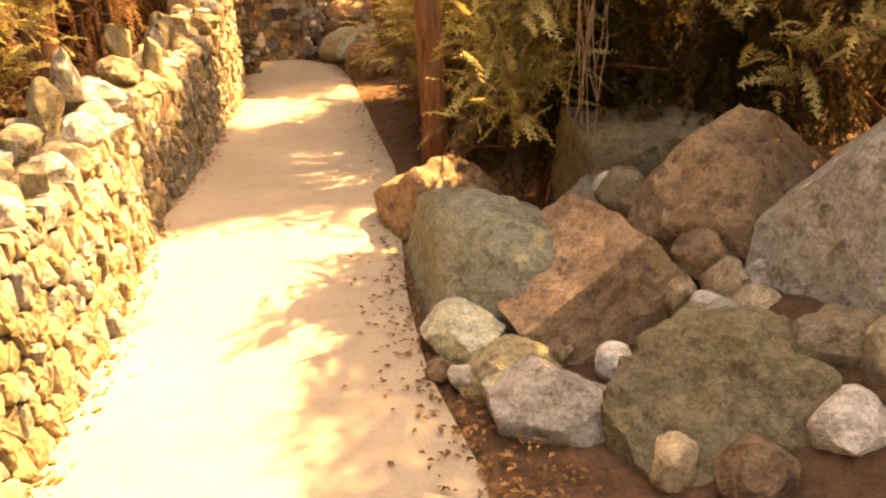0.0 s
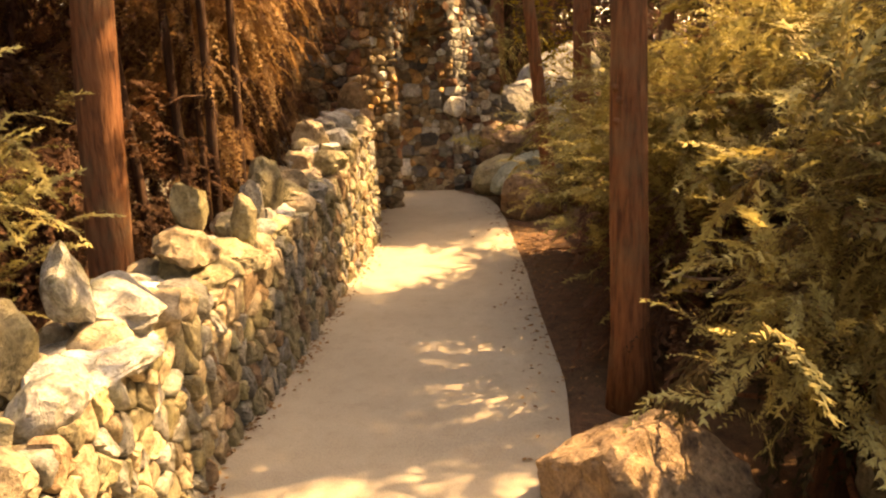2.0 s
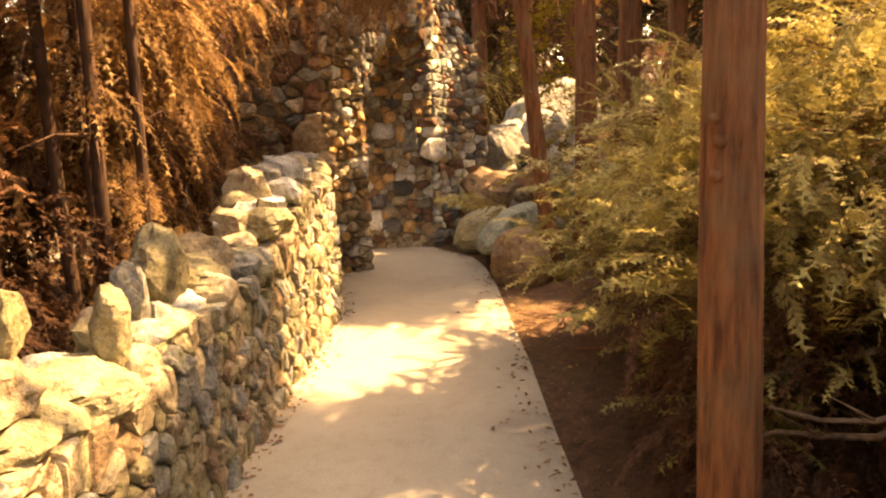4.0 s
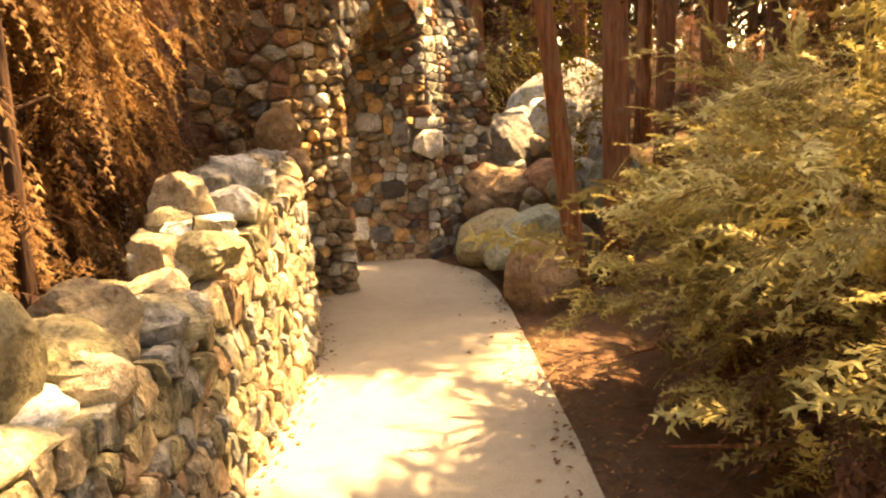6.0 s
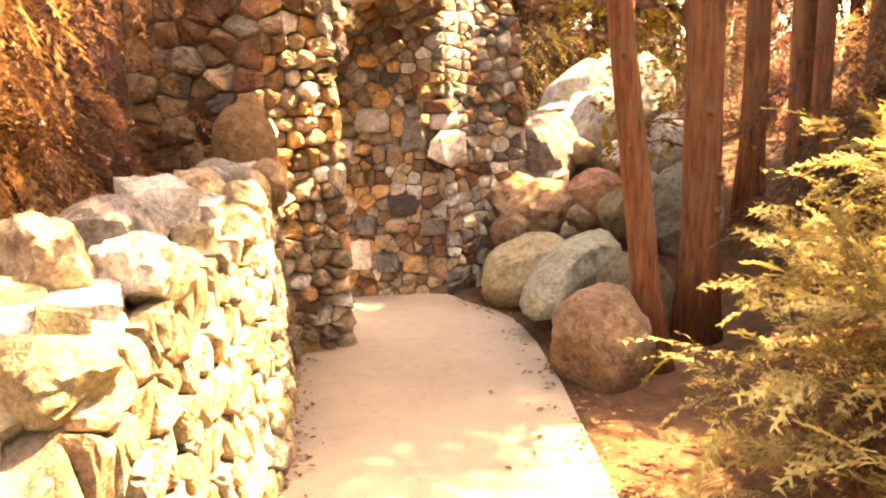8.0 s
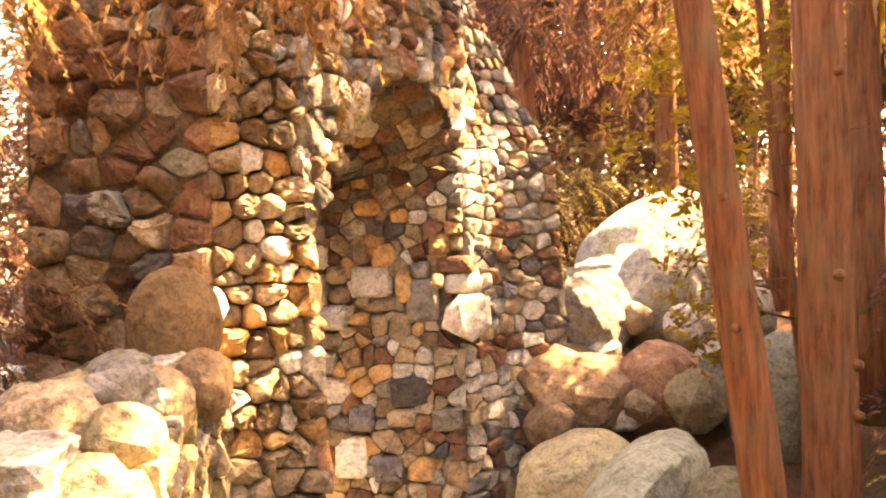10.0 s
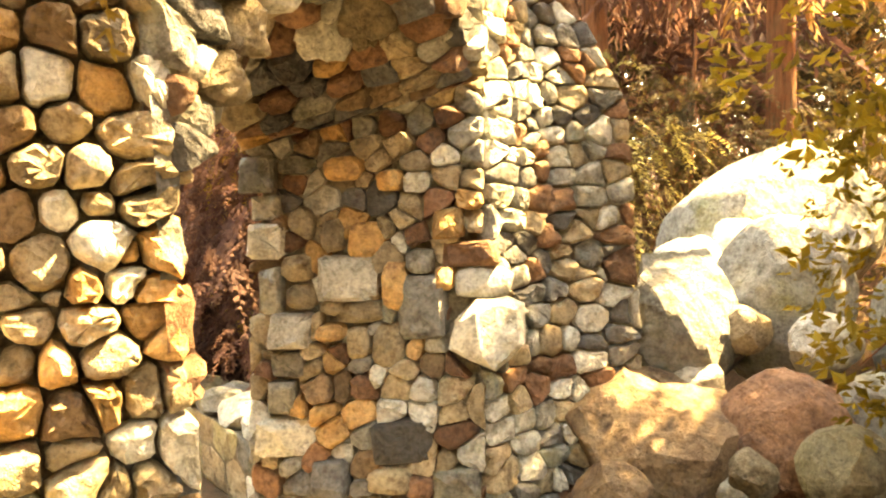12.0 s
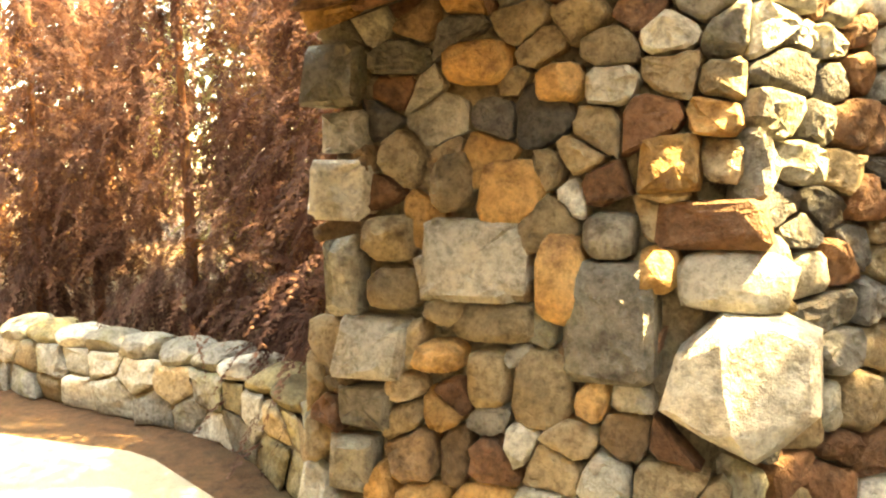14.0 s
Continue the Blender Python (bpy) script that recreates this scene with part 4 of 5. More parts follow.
boulder("boulder", (3.02, 3.66, 0.22), (0.46, 0.42, 0.54), (0, 8, 20), BROWN, "large orange-brown boulder above the smaller rocks", 45, 10, 0.07, NEAR, detail=5, blunt=0.66)
boulder("boulder", (2.84, 4.42, 0.28), (0.64, 0.42, 0.56), (3, -4, 5), LICHEN, "squared grey boulder below the juniper", 46, 5, 0.07, NEAR, detail=5, blunt=0.7, square=True)
boulder("boulder", (2.56, 2.54, -0.17), (0.44, 0.44, 0.47), (0, 0, 40), LICHEN, "broad olive-brown boulder at the path edge", 47, 16, 0.12, NEAR, detail=5, blunt=0.58)
boulder("boulder", (3.38, 3.08, 0.32), (0.46, 0.48, 0.98), (0, 16, 0), GREY, "tall pale grey boulder leaning back", 48, 13, 0.06, NEAR, detail=5, blunt=0.55)
boulder("boulder", (1.98, 2.72, 0.0), (0.27, 0.18, 0.17), (0, 0, 10), GREY, "low dark grey rock beside the path", 49, 14, 0.08, NEAR, detail=5, blunt=0.55)
boulder("boulder", (1.86, 2.98, 0.0), (0.20, 0.15, 0.13), (0, 0, 0), LICHEN, "small olive rock beside the path", 50, 13, 0.08, NEAR, detail=5, blunt=0.6)
for k, (x, y, z, s, m) in enumerate(((2.96, 2.6, 0.28, 0.17, TAN), (2.78, 2.25, 0.22, 0.12, PALE), (3.05, 2.4, 0.32, 0.17, TAN), (2.5, 2.2, 0.1, 0.12, BROWN), (2.3, 2.35, 0.04, 0.09, TAN), (3.2, 2.75, 0.4, 0.14, BROWN), (2.72, 3.12, 0.16, 0.085, PALE), (2.88, 3.25, 0.17, 0.08, PALE), (2.60, 3.22, 0.2, 0.09, TAN), (3.05, 3.2, 0.2, 0.07, TAN),
                                    (2.53, 3.95, 0.42, 0.09, PALE), (2.42, 3.9, 0.36, 0.07, TAN), (1.68, 2.95, 0.03, 0.055, PALE), (1.60, 3.02, 0.02, 0.05, BROWN), (2.28, 2.98, 0.04, 0.08, PALE), (2.1, 3.12, 0.03, 0.06, TAN), (2.48, 4.1, 0.3, 0.14, GREY), (2.72, 2.98, 0.16, 0.11, PALE), (2.86, 3.02, 0.2, 0.12, TAN), (2.98, 2.98, 0.16, 0.11, PALE), (2.62, 3.06, 0.12, 0.12, LICHEN), (2.8, 3.2, 0.26, 0.1, TAN), (2.95, 3.14, 0.3, 0.09, PALE), (3.06, 2.78, 0.1, 0.15, PALE), (2.9, 2.5, 0.0, 0.15, PALE), (3.02, 2.62, 0.12, 0.16, LICHEN), (2.92, 2.3, 0.06, 0.13, TAN), (2.74, 3.32, 0.34, 0.12, BROWN), (2.62, 3.7, 0.4, 0.13, BROWN), (2.55, 3.85, 0.45, 0.12, TAN))):
    boulder("rock", (x, y, z), (s, s * 0.85, s * 0.9), (k * 31 % 50, k * 17 % 40, k * 57), m, "small broken rock wedged between the boulders", 60 + k, 10, 0.1, "small rocks", detail=3)

# ---- boulders beside the gateway ----
GATE = "boulders beside the gateway"
boulder("boulder", (1.24, 9.93, 0.12), (0.24, 0.25, 0.27), (6, -8, 10), BROWN, "rounded brown boulder at the path edge", 81, 11, 0.08, GATE, blunt=0.68)
boulder("boulder", (1.18, 10.72, 0.25), (0.24, 0.46, 0.17), (8, -38, -28), GREEN, "long pale green-grey slab leaning on the bank", 82, 8, 0.06, GATE, blunt=0.66)
boulder("boulder", (0.90, 11.18, 0.17), (0.30, 0.30, 0.19), (0, -30, -10), LICHEN, "flat olive boulder beside the pier", 83, 7, 0.06, GATE)
boulder("boulder", (0.98, 11.75, 0.50), (0.30, 0.28, 0.22), (0, 8, 0), BROWN, "olive boulder with a sunlit top", 84, 10, 0.08, GATE, blunt=0.66)
boulder("boulder", (1.43, 11.72, 0.48), (0.23, 0.24, 0.25), (0, 0, 40), RUST, "rounded brown boulder on the bank", 85, 6, 0.07, GATE, blunt=0.78)
boulder("boulder", (1.14, 12.15, 0.86), (0.25, 0.25, 0.30), (0, 0, 15), GREY, "pale boulder beside the pier, bright in sun", 86, 12, 0.08, GATE, blunt=0.6)
boulder("boulder", (1.56, 12.35, 0.90), (0.27, 0.26, 0.36), (0, 0, 0), GREY, "grey upright boulder on the bank", 87, 6, 0.06, GATE, blunt=0.8)
boulder("boulder", (1.68, 13.25, 1.16), (0.54, 0.45, 0.42), (0, -16, 15), GREY, "large grey boulder high on the bank", 88, 7, 0.05, GATE, blunt=0.74)
boulder("boulder", (1.50, 10.62, 0.14), (0.22, 0.24, 0.24), (0, 0, 30), LICHEN, "olive boulder behind the leaning slab", 89, 6, 0.06, GATE)
boulder("boulder", (2.0, 11.6, 0.45), (0.24, 0.25, 0.34), (0, 0, 0), GREEN, "green-grey boulder among the trunks", 90, 6, 0.06, GATE)
boulder("boulder", (1.97, 12.0, 0.85), (0.14, 0.2, 0.24), (0, 0, 0), GREY, "upright grey rock among the trunks", 91, 8, 0.06, GATE)
for k, (x, y, z, s, m) in enumerate(((1.22, 11.62, 0.40, 0.11, PALE), (1.30, 11.55, 0.45, 0.10, TAN), (1.55, 11.4, 0.5, 0.16, LICHEN), (1.15, 11.9, 0.66, 0.1, PALE), (1.62, 11.95, 0.8, 0.13, PALE), (1.36, 12.05, 0.85, 0.1, TAN), (1.75, 11.7, 0.6, 0.15, GREY), (1.2, 12.6, 1.0, 0.2, PALE), (0.82, 11.42, 0.38, 0.13, BROWN), (1.45, 12.75, 1.1, 0.16, PALE))):
    boulder("rock", (x, y, z), (s, s * 0.85, s * 0.9), (k * 23 % 40, k * 11 % 40, k * 47), m, "small rock wedged between the bank boulders", 100 + k, 8, 0.08, "bank rocks", detail=3)

# ---- trees ----
# single trunk beside the path, bare low down
tree("cedar_tree", 1.80, 5.72, -0.03, 6.5, 0.095, (-0.15, 0.1), [([(0.3, 0.2, 4.6, 1.3, 1.3, 1.6), (0.9, 0.9, 3.4, 1.0, 1.0, 0.7)], 2600, 0.34, "coarse", HEMLOCK, 0.5)],
     "slender straight cedar trunk standing beside the path", 3, limbs=9, limb_from=0.42, knots=5)
# pair at the gateway bend
tree("cedar_tree", 1.55, 9.98, 0.0, 6.6, 0.075, (-0.85, 0.0), [([(-0.3, 0.3, 4.5, 1.2, 1.2, 1.3)], 1500, 0.34, "coarse", HEMLOCK, 0.5), ([(-0.89, -0.91, 2.42, 0.45, 0.45, 0.34), (-0.49, -0.76, 2.25, 0.36, 0.36, 0.40), (-1.44, -0.51, 2.50, 0.45, 0.40, 0.36), (-0.29, -0.5, 2.8, 0.45, 0.45, 0.5), (-0.99, -0.5, 2.95, 0.6, 0.5, 0.4)], 1300, 0.24, "hang", HEMLOCK, 0.7), ([(-1.09, -0.61, 2.0, 0.36, 0.25, 0.16), (-0.59, -0.66, 1.95, 0.2, 0.2, 0.14)], 150, 0.2, "hang", GOLD, 0.8)], "thin leaning reddish cedar trunk beside the path", 5, limbs=8, limb_from=0.4, knots=4)
tree("cedar_tree", 1.84, 10.4, 0.06, 7.0, 0.108, (-0.12, 0.0), [([(0, 0.2, 4.8, 1.4, 1.4, 1.4)], 1700, 0.34, "coarse", HEMLOCK, 0.5)], "straight reddish cedar trunk with old knots", 6, limbs=9, limb_from=0.4, knots=9)
for k, (x, y, r, lx) in enumerate(((2.34, 11.3, 0.085, 0.05), (2.82, 11.5, 0.065, 0.1), (2.95, 12.1, 0.1, -0.1), (2.5, 13.0, 0.09, 0.1), (3.6, 12.4, 0.11, 0.0), (3.9, 11.5, 0.1, 0.1), (2.0, 14.6, 0.12, 0.1), (0.8, 14.8, 0.12, -0.1))):
    tree("cedar_tree", x, y, 0.1 if y < 11 else 0.5, 7, r, (lx, 0.1), [([(0, 0, 4.6, 1.3, 1.3, 1.6), (0.4, 0.3, 2.9, 0.9, 0.9, 0.6)], 1600, 0.34, "coarse", [HEMLOCK, RUSSET, YELLOW][k % 3], 0.5)], "slender cedar among the trees behind the boulders", 20 + k, limbs=8, limb_from=0.3)

# dense conifers added on the sunny side to keep sun off path and boulders
for k, (x, y, m) in enumerate(((4.2, 7.8, SHADELEAF), (5.0, 8.9, HEMLOCK), (3.9, 8.6, SHADELEAF), (4.9, 4.3, SHADELEAF), (4.8, 11.9, HEMLOCK), (5.8, 3.2, SHADELEAF))):
    tree("conifer_tree", x, y, 0.3, 7.5, 0.12, (0.1, 0.1), [([(0, 0, 1.6, 1.0, 1.0, 1.0), (0, 0, 3.0, 1.25, 1.25, 1.1), (0.1, 0, 4.5, 1.2, 1.2, 1.2), (0, 0, 6.0, 1.0, 1.0, 1.2)], 3600, 0.4, "coarse", m, 0.4)], "tall dense conifer added on the sunny side to shade the path", 70 + k, limbs=16, limb_from=0.1)

# junipers beside the path: feathery outer growth over brown wood and shade-dark inner needles
tree("juniper_bush", 2.45, 6.75, 0.0, 1.7, 0.07, (0.1, 0), [([(-0.25, -0.35, 1.22, 0.75, 0.75, 0.42), (-0.38, -0.28, 0.58, 0.3, 0.35, 0.24), (-0.20, 0.55, 1.10, 0.72, 0.7, 0.48), (0.50, 0.05, 1.58, 0.8, 0.9, 0.42), (-0.50, 0.45, 0.62, 0.34, 0.5, 0.28)], 2500, 0.26, "plume", JUNIPER, 0.05), ([(0.1, 0.0, 0.75, 0.75, 0.85, 0.55), (0.3, 0.2, 0.35, 0.8, 0.9, 0.35), (-0.25, -0.2, 0.28, 0.5, 0.85, 0.26)], 2000, 0.24, "hang", BROWNSHADE, 0.3)],
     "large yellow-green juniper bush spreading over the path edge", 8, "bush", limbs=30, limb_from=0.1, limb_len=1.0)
tree("juniper_bush", 2.20, 8.15, 0.0, 1.5, 0.06, (0.05, 0), [([(-0.32, 0.1, 0.62, 0.55, 0.55, 0.42), (0.1, -0.2, 1.05, 0.7, 0.6, 0.42), (0.3, 0.4, 0.9, 0.6, 0.6, 0.4)], 1500, 0.24, "plume", JUNIPER, 0.08), ([(0.1, 0.0, 0.5, 0.6, 0.6, 0.5)], 600, 0.24, "hang", BROWNSHADE, 0.3)],
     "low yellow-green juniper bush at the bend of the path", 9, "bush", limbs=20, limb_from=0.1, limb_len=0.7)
tree("juniper_bush", 2.95, 9.25, 0.1, 1.6, 0.06, (0, 0), [([(-0.2, 0, 0.70, 0.75, 0.8, 0.45), (-0.5, -0.5, 0.6, 0.5, 0.5, 0.4)], 900, 0.26, "plume", JUNIPER, 0.08), ([(-0.1, -0.1, 0.4, 0.7, 0.7, 0.4)], 400, 0.25, "hang", BROWNSHADE, 0.3)], "yellow-green juniper bush below the cedars", 10, "bush", limbs=16, limb_from=0.1, limb_len=0.8)
tree("juniper_bush", 3.5, 6.7, 0.1, 2.0, 0.06, (0, 0), [([(0, 0, 0.9, 0.8, 0.9, 0.7), (-0.3, -0.4, 1.4, 0.8, 0.8, 0.5)], 900, 0.28, "plume", JUNIPER, 0.05), ([(0, 0, 0.6, 0.8, 0.9, 0.6)], 500, 0.26, "hang", BROWNSHADE, 0.3)], "olive juniper bush under the conifers", 13, "bush", limbs=16, limb_from=0.1, limb_len=0.8)
# juniper trees above the near boulders; near-black inner needles paint the shaded gap
tree("juniper_tree", 2.45, 4.95, 0.0, 1.5, 0.08, (0.1, 0), [([(-0.36, -0.75, 1.25, 0.36, 0.45, 0.40), (-0.42, -0.85, 1.75, 0.52, 0.55, 0.45), (0.1, -0.3, 1.9, 0.7, 0.6, 0.5), (-0.1, -0.1, 2.7, 0.8, 0.8, 0.6), (-0.25, -0.45, 0.85, 0.28, 0.3, 0.25)], 2100, 0.24, "plume", JUNIPER, 0.15), ([(0.05, 0.0, 1.0, 0.55, 0.45, 0.8), (0.3, 0.1, 1.7, 0.8, 0.5, 0.7)], 1300, 0.26, "hang", SHADELEAF, 0.3)],
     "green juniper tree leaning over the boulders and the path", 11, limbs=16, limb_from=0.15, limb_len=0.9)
tree("juniper_tree", 3.55, 4.85, 0.4, 2.9, 0.08, (0.1, 0), [([(-0.35, -1.35, 1.02, 0.42, 0.35, 0.28), (0.15, -1.2, 0.95, 0.4, 0.35, 0.3), (0, -0.5, 1.6, 0.9, 0.8, 0.5), (0.3, 0.4, 2.6, 1.0, 0.9, 0.8)], 850, 0.24, "plume", JUNIPER, 0.2), ([(-0.1, 0.1, 0.7, 1.1, 0.6, 0.9), (0.0, -0.1, 1.4, 0.9, 0.6, 0.5)], 1700, 0.26, "hang", SHADELEAF, 0.3)],
     "juniper tree with shade-dark inner needles behind the large boulders", 12, limbs=10, limb_from=0.08, limb_len=1.0)

# trunks behind the garden wall
for k, (x, y, r) in enumerate(((-1.08, 6.82, 0.038), (-1.0, 7.25, 0.038), (-0.93, 7.35, 0.028), (-0.78, 7.1, 0.038), (-0.72, 7.35, 0.034))):
    tree("cedar_sapling", x, y, -0.03, 5.4, r, (-0.3 + 0.12 * k, 0.1), [([(0, 0, 4.0, 0.8, 0.8, 1.1)], 900, 0.34, "coarse", HEMLOCK, 0.5)], "thin sapling with shade-darkened bark in a clump behind the wall", 40 + k, limbs=9, limb_from=0.15, limb_len=0.6, bark=SHADEBARK)
tree("cedar_tree", -0.92, 5.95, -0.03, 6.5, 0.125, (0.5, 0), [([(-0.3, 0, 4.6, 1.3, 1.3, 1.4)], 1600, 0.36, "coarse", HEMLOCK, 0.5)], "thick rough cedar trunk behind the wall", 47, limbs=8, limb_from=0.4, knots=4)
tree("juniper_bush", -0.85, 4.45, 0.0, 1.7, 0.05, (0, 0), [([(0.42, -0.25, 1.38, 0.36, 0.36, 0.24), (0.15, 0.1, 1.15, 0.45, 0.5, 0.4)], 520, 0.22, "plume", JUNIPER, 0.15)], "olive juniper bush reaching over the wall", 48, "bush", limbs=14, limb_from=0.15, limb_len=0.6)
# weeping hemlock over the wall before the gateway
tree("hemlock_tree", -1.35, 8.7, 0.0, 5.2, 0.10, (0.1, 0.1), [([(0.15, -0.2, 1.5, 0.85, 1.2, 0.85), (0.1, 0.35, 2.5, 0.95, 1.1, 0.8), (0.25, -0.9, 2.1, 0.75, 0.8, 0.85), (0.55, -0.45, 2.15, 0.42, 0.6, 0.6), (-0.2, 0.2, 3.6, 1.1, 1.2, 0.9), (0.2, -0.5, 0.7, 0.55, 0.9, 0.5)], 3600, 0.24, "hang", HEMLOCK, 0.45), ([(0.0, 0.0, 1.3, 0.6, 0.9, 1.0)], 700, 0.28, "hang", BROWNSHADE, 0.5)],
     "brown weeping hemlock hanging over the garden wall", 49, limbs=26, limb_from=0.12, limb_len=1.1)
# brown thicket behind the saplings, part of its shade put into the needle colour
for k, (x, y, m, h) in enumerate(((-2.3, 6.1, BROWNSHADE, 1.0), (-2.5, 7.3, HEMLOCK, 1.1), (-1.75, 7.9, BROWNSHADE, 0.9), (-3.0, 8.4, HEMLOCK, 1.2), (-2.6, 5.0, BROWNSHADE, 1.1), (-3.3, 6.4, BROWNSHADE, 1.3), (-1.5, 6.5, BROWNSHADE, 0.5), (-1.9, 9.8, BROWNSHADE, 0.9), (-3.5, 7.6, HEMLOCK, 1.3))):
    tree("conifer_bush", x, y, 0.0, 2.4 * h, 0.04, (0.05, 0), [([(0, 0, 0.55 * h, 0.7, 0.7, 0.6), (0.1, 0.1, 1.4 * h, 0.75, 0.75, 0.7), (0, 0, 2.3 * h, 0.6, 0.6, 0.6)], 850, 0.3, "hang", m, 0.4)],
         "brown shaded conifer thicket behind the garden wall", 140 + k, "bush", limbs=14, limb_from=0.1, limb_len=0.6)
# russet and green bushes beyond the low wall
for k, (x, y, m, h) in enumerate(((-2.1, 13.75, RUSSET, 1.0), (-3.4, 13.95, RUSSET, 1.1), (-1.25, 13.2, RUSSET, 0.8), (-4.9, 13.9, RUSSET, 1.0), (-1.5, 14.6, YELLOW, 1.2), (-2.9, 15.2, RUSSET, 1.5), (-0.6, 14.2, JUNIPER, 1.1), (-3.9, 15.6, HEMLOCK, 1.6), (-2.0, 15.9, RUSSET, 1.7), (-5.6, 15.0, RUSSET, 1.5))):
    tree("conifer_bush", x, y, 0.0, 2.6 * h, 0.05, (0.05, 0), [([(0, 0, 0.75 * h, 0.75, 0.7, 0.75), (0.1, 0.1, 1.7 * h, 0.75, 0.7, 0.8), (0, 0, 2.6 * h, 0.5, 0.5, 0.6)], 1300, 0.27, "hang", m, 0.35)],
         "dense russet conifer bush behind the low wall" if m in (RUSSET, HEMLOCK) else "yellow-green bush behind the low wall", 80 + k, "bush", limbs=14, limb_from=0.1, limb_len=0.6)
# undergrowth among the trunks behind the boulders; the darkest bushes carry shade in their colour
for k, (x, y, m, h) in enumerate(((3.3, 11.0, RUSSET, 0.8), (3.9, 12.1, HEMLOCK, 0.9), (3.0, 13.3, RUSSET, 0.9), (4.6, 11.1, RUSSET, 0.9), (2.7, 14.4, SHADELEAF, 1.0), (4.2, 13.5, HEMLOCK, 1.0), (5.5, 12.4, RUSSET, 1.1), (2.95, 10.1, SHADELEAF, 0.6), (4.2, 9.2, HEMLOCK, 0.9), (5.6, 10.2, RUSSET, 1.0), (1.4, 14.6, SHADELEAF, 1.2), (0.4, 13.9, JUNIPER, 1.1), (3.9, 5.9, SHADELEAF, 0.9), (4.7, 6.6, SHADELEAF, 0.9), (4.9, 5.5, SHADELEAF, 1.0), (4.0, 7.0, SHADELEAF, 0.9), (5.6, 7.6, SHADELEAF, 1.1))):
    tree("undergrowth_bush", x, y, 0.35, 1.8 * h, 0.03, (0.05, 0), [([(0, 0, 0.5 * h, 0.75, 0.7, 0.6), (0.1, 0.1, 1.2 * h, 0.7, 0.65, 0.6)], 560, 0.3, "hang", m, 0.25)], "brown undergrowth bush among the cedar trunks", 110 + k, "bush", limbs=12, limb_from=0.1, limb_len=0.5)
# thin yellow-leaved tree on the bank
tree("maple_sapling", 2.05, 11.25, 0.45, 3.2, 0.03, (-0.3, 0.0), [([(-0.4, 0.05, 0.75, 0.22, 0.25, 0.5), (-0.5, -0.1, 1.5, 0.4, 0.3, 0.5), (-0.2, 0.2, 2.2, 0.5, 0.4, 0.5), (-0.75, -0.2, 1.9, 0.3, 0.3, 0.35)], 620, 0.10, "leaf", YELLOW, 0.3)],
     "thin sapling with bright yellow leaves on the bank", 90, limbs=12, limb_from=0.15, limb_len=0.6)

# woods all round
rnd = random.Random(12)
spots = []
for k in range(900):
    x, y = rnd.gauss(1, 6.5), rnd.gauss(9, 7)
    if -2.2 < x < 4.4 and -4 < y < 14.2 or (-8.5 < x < 1.5 and 8.5 < y < 16.8):
        continue
    if in_sun_way(x, y):
        continue
    if all((x - a) ** 2 + (y - b) ** 2 > 1.9 for a, b in spots):
        spots.append((x, y))
spots = spots[:115]
KINDS = []
for k in range(7):
    mat = [SHADELEAF, HEMLOCK, HEMLOCK, JUNIPER, RUSSET, SHADELEAF, HEMLOCK][k]
    KINDS.append((crown_mesh("crown", (0, 0, -50), [(0, 0, 1.6, 1.1, 1.1, 1.2), (0.2, 0.1, 3.0, 1.25, 1.25, 1.1), (-0.1, 0, 4.6, 1.1, 1.1, 1.3), (0, 0, 6.4, 0.9, 0.9, 1.4)], 1750, 0.55, "coarse", mat, 400 + k, 0.5, 0.35, gaps=False),
                  trunk_mesh(8, 0.10 + 0.01 * k, 0.03, (0.1, 0.1), 60 + k, 12, 0.12, 1.1)))
trunks = []
for me, tb in KINDS:
    tm = bpy.data.meshes.new("trunk")
    tb.to_mesh(tm)
    tb.free()
    tm.materials.append(BARK)
    tm.shade_smooth()
    trunks.append(tm)
WOODS = ("dense dark conifer in the woods", "brown-leaved conifer in the woods", "brown hemlock in the woods", "olive conifer in the woods", "russet conifer in the woods", "dark tall conifer in the woods", "brown drooping conifer in the woods")
for i, (x, y) in enumerate(spots):
    k = rnd.randrange(7)
    root = new("conifer_tree")
    root.matrix_basis = pose(x, y, rise(x, y), 0, 0, rnd.uniform(0, 360)) @ Matrix.Scale(rnd.uniform(0.8, 1.3), 4)
    tagged(root, WOODS[k], "tree", "woods")
    for nm, me in (("trunk", trunks[k]), ("crown", KINDS[k][0])):
        ob = new(nm, me)
        ob.parent = root

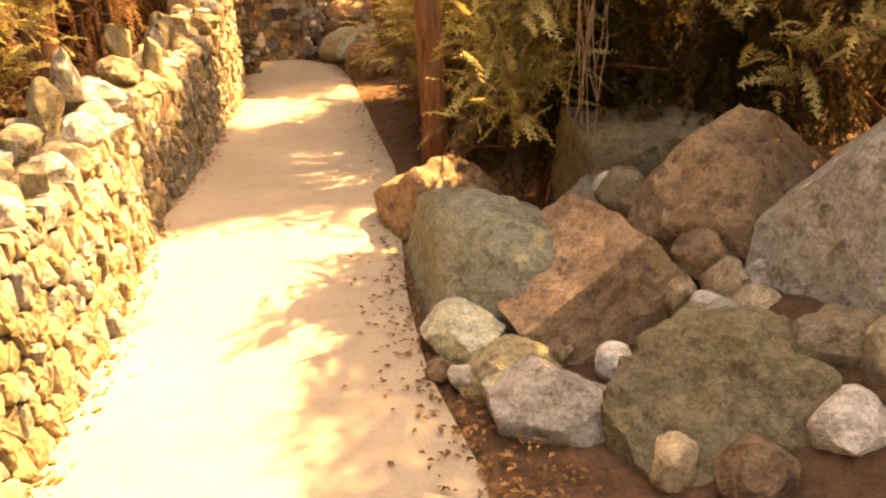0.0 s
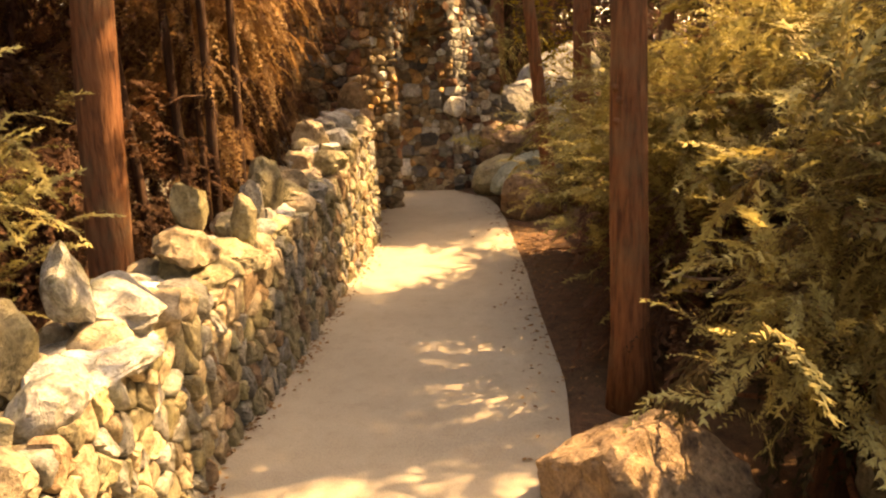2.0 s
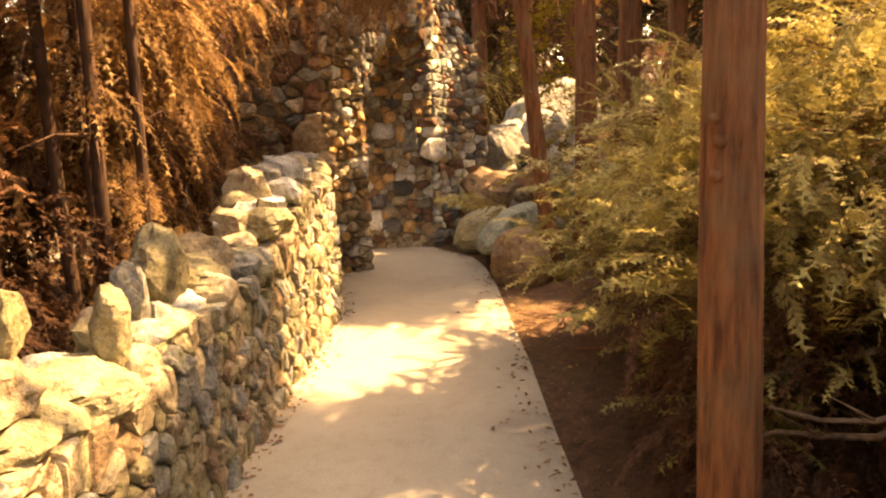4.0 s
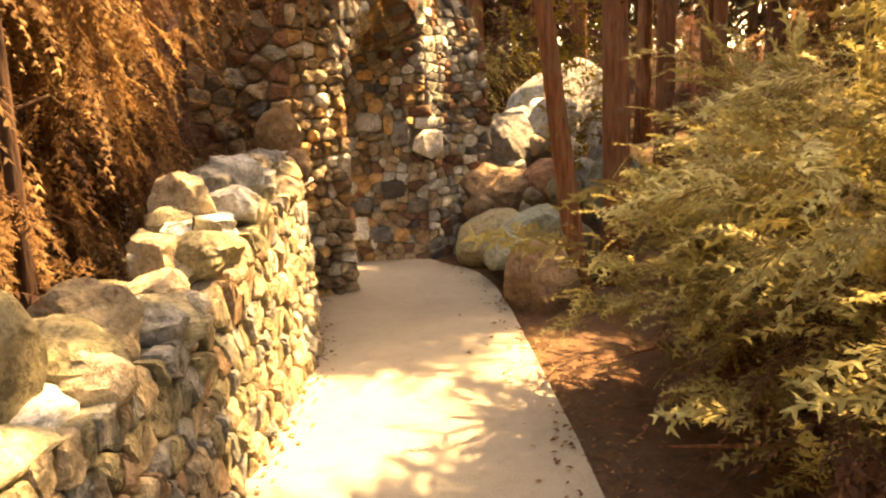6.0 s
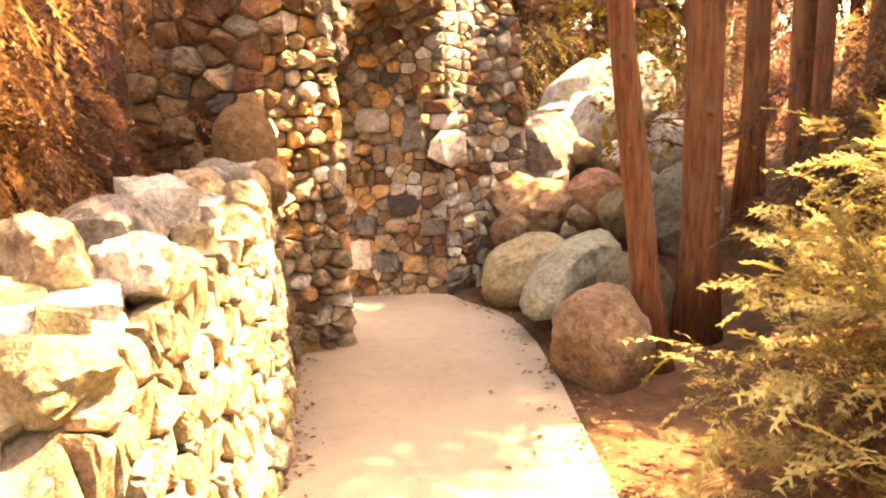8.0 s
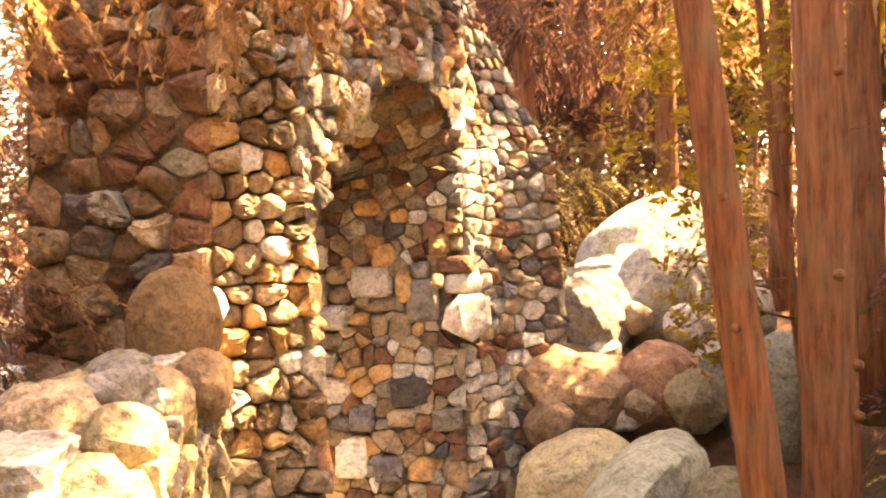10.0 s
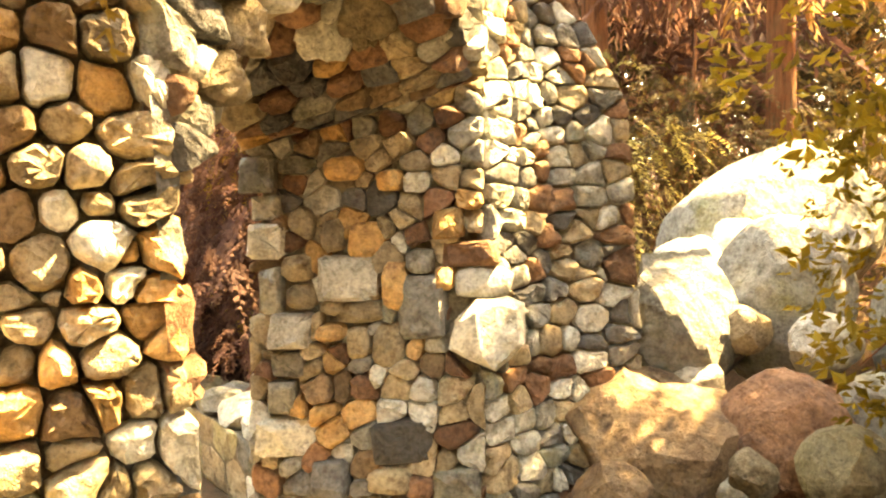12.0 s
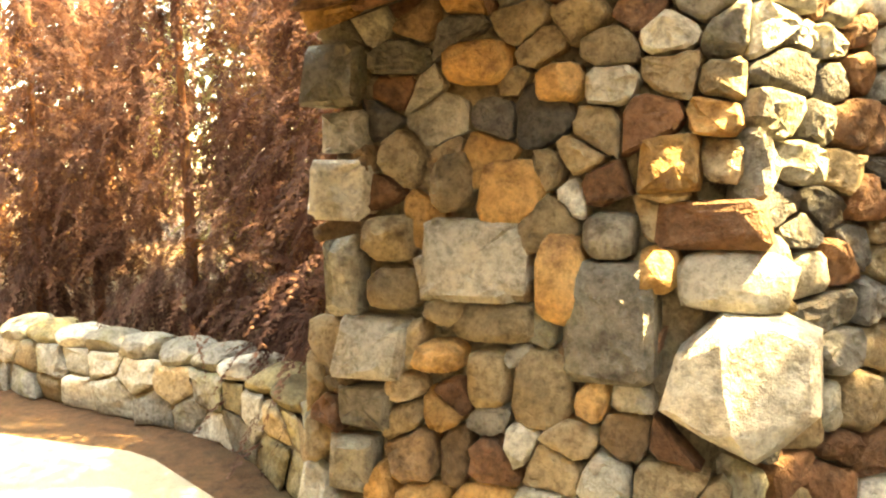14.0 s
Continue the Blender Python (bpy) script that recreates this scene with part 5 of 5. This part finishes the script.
# leaves fallen along the path edges
r = np.random.default_rng(5)
verts, faces = [], []
for k in range(2300):
    if k > 1600:
        y = r.uniform(2.1, 4.4)
        x = float(np.interp(y, [2.1, 3.0, 4.4], [1.85, 1.6, 1.52])) + r.normal(0.06, 0.13)
        z = 0.008
    elif k % 3 == 0:
        x, y = along(WALL_LINE, r.uniform(5.4, total - 0.1))[:2]
        x += abs(r.normal(0, 0.05)) + 0.02
        z = 0.006
    else:
        x, y = along(RIGHT_EDGE, r.uniform(4.5, length(RIGHT_EDGE) - 0.3))[:2]
        d = r.normal(0.06, 0.14)
        x += d
        z = 0.006 if d < 0 else 0.0
    s, a, h = r.uniform(0.008, 0.022), r.uniform(0, 6.28), r.uniform(0.002, 0.012)
    c, q = math.cos(a) * s, math.sin(a) * s
    b = len(verts)
    verts += [(x - c, y - q, z), (x - q * 0.5, y + c * 0.5, z + h), (x + c, y + q, z + h * 0.4), (x + q * 0.5, y - c * 0.5, z + h * 0.6)]
    faces += [(b, b + 1, b + 2), (b, b + 2, b + 3)]
litter = mesh_of("fallen_leaves", verts, faces, DEADLEAF)
litter.attributes.new("leaf_tone", "FLOAT", "FACE").data.foreach_set("value", np.repeat(r.random(len(faces) // 2), 2).astype(np.float32))
tagged(new("fallen_leaves", litter), "small brown fallen leaves along the path edges", "leaves", kind="stuff")

# dry twigs hanging from the juniper before the squared boulder
rnd = random.Random(21)
vine = next(o for o in scene.objects if o.name == "juniper_tree.001")
for k in range(13):
    bm = bmesh.new()
    x, y, z = -1.22 + rnd.uniform(-0.09, 0.09), -0.98 + rnd.uniform(-0.06, 0.06), 1.55
    pts, drop = [], rnd.uniform(0.85, 1.3)
    for i in range(9):
        s = i / 8
        pts.append((x + 0.05 * math.sin(3 * s + k) + rnd.uniform(-0.012, 0.012) + (x + 1.22) * -0.7 * s * (1 - s), y + rnd.uniform(-0.012, 0.012), z - drop * s))
    tube(bm, pts, [0.0065 * (1 - 0.65 * i / 8) for i in range(9)], 5)
    part("hanging_twig", bm, TWIG, vine, "pale dry hanging twig")
# dead branches in the large juniper bush
bush = next(o for o in scene.objects if o.name == "juniper_bush")
for k, (x, y, z, dx, dy, dz) in enumerate(((-0.55, -0.5, 0.45, 0.7, 0.1, 0.25), (-0.5, -0.65, 0.35, 0.5, -0.1, 0.2), (-0.62, -0.2, 0.75, 0.5, 0.2, 0.2), (-0.45, -0.75, 0.55, 0.6, -0.1, 0.05))):
    bm = bmesh.new()
    pts = [(x + dx * s + rnd.uniform(-0.03, 0.03), y + dy * s, z + dz * s + 0.05 * math.sin(5 * s + k)) for s in (0, 0.2, 0.45, 0.7, 1.0)]
    tube(bm, pts, [0.004, 0.007, 0.010, 0.013, 0.016], 6)
    tube(bm, [pts[2], (pts[2][0] - 0.16, pts[2][1] - 0.05, pts[2][2] + 0.1)], [0.006, 0.002], 5)
    part("dead_branch", bm, TWIG, bush, "pale dead branch")
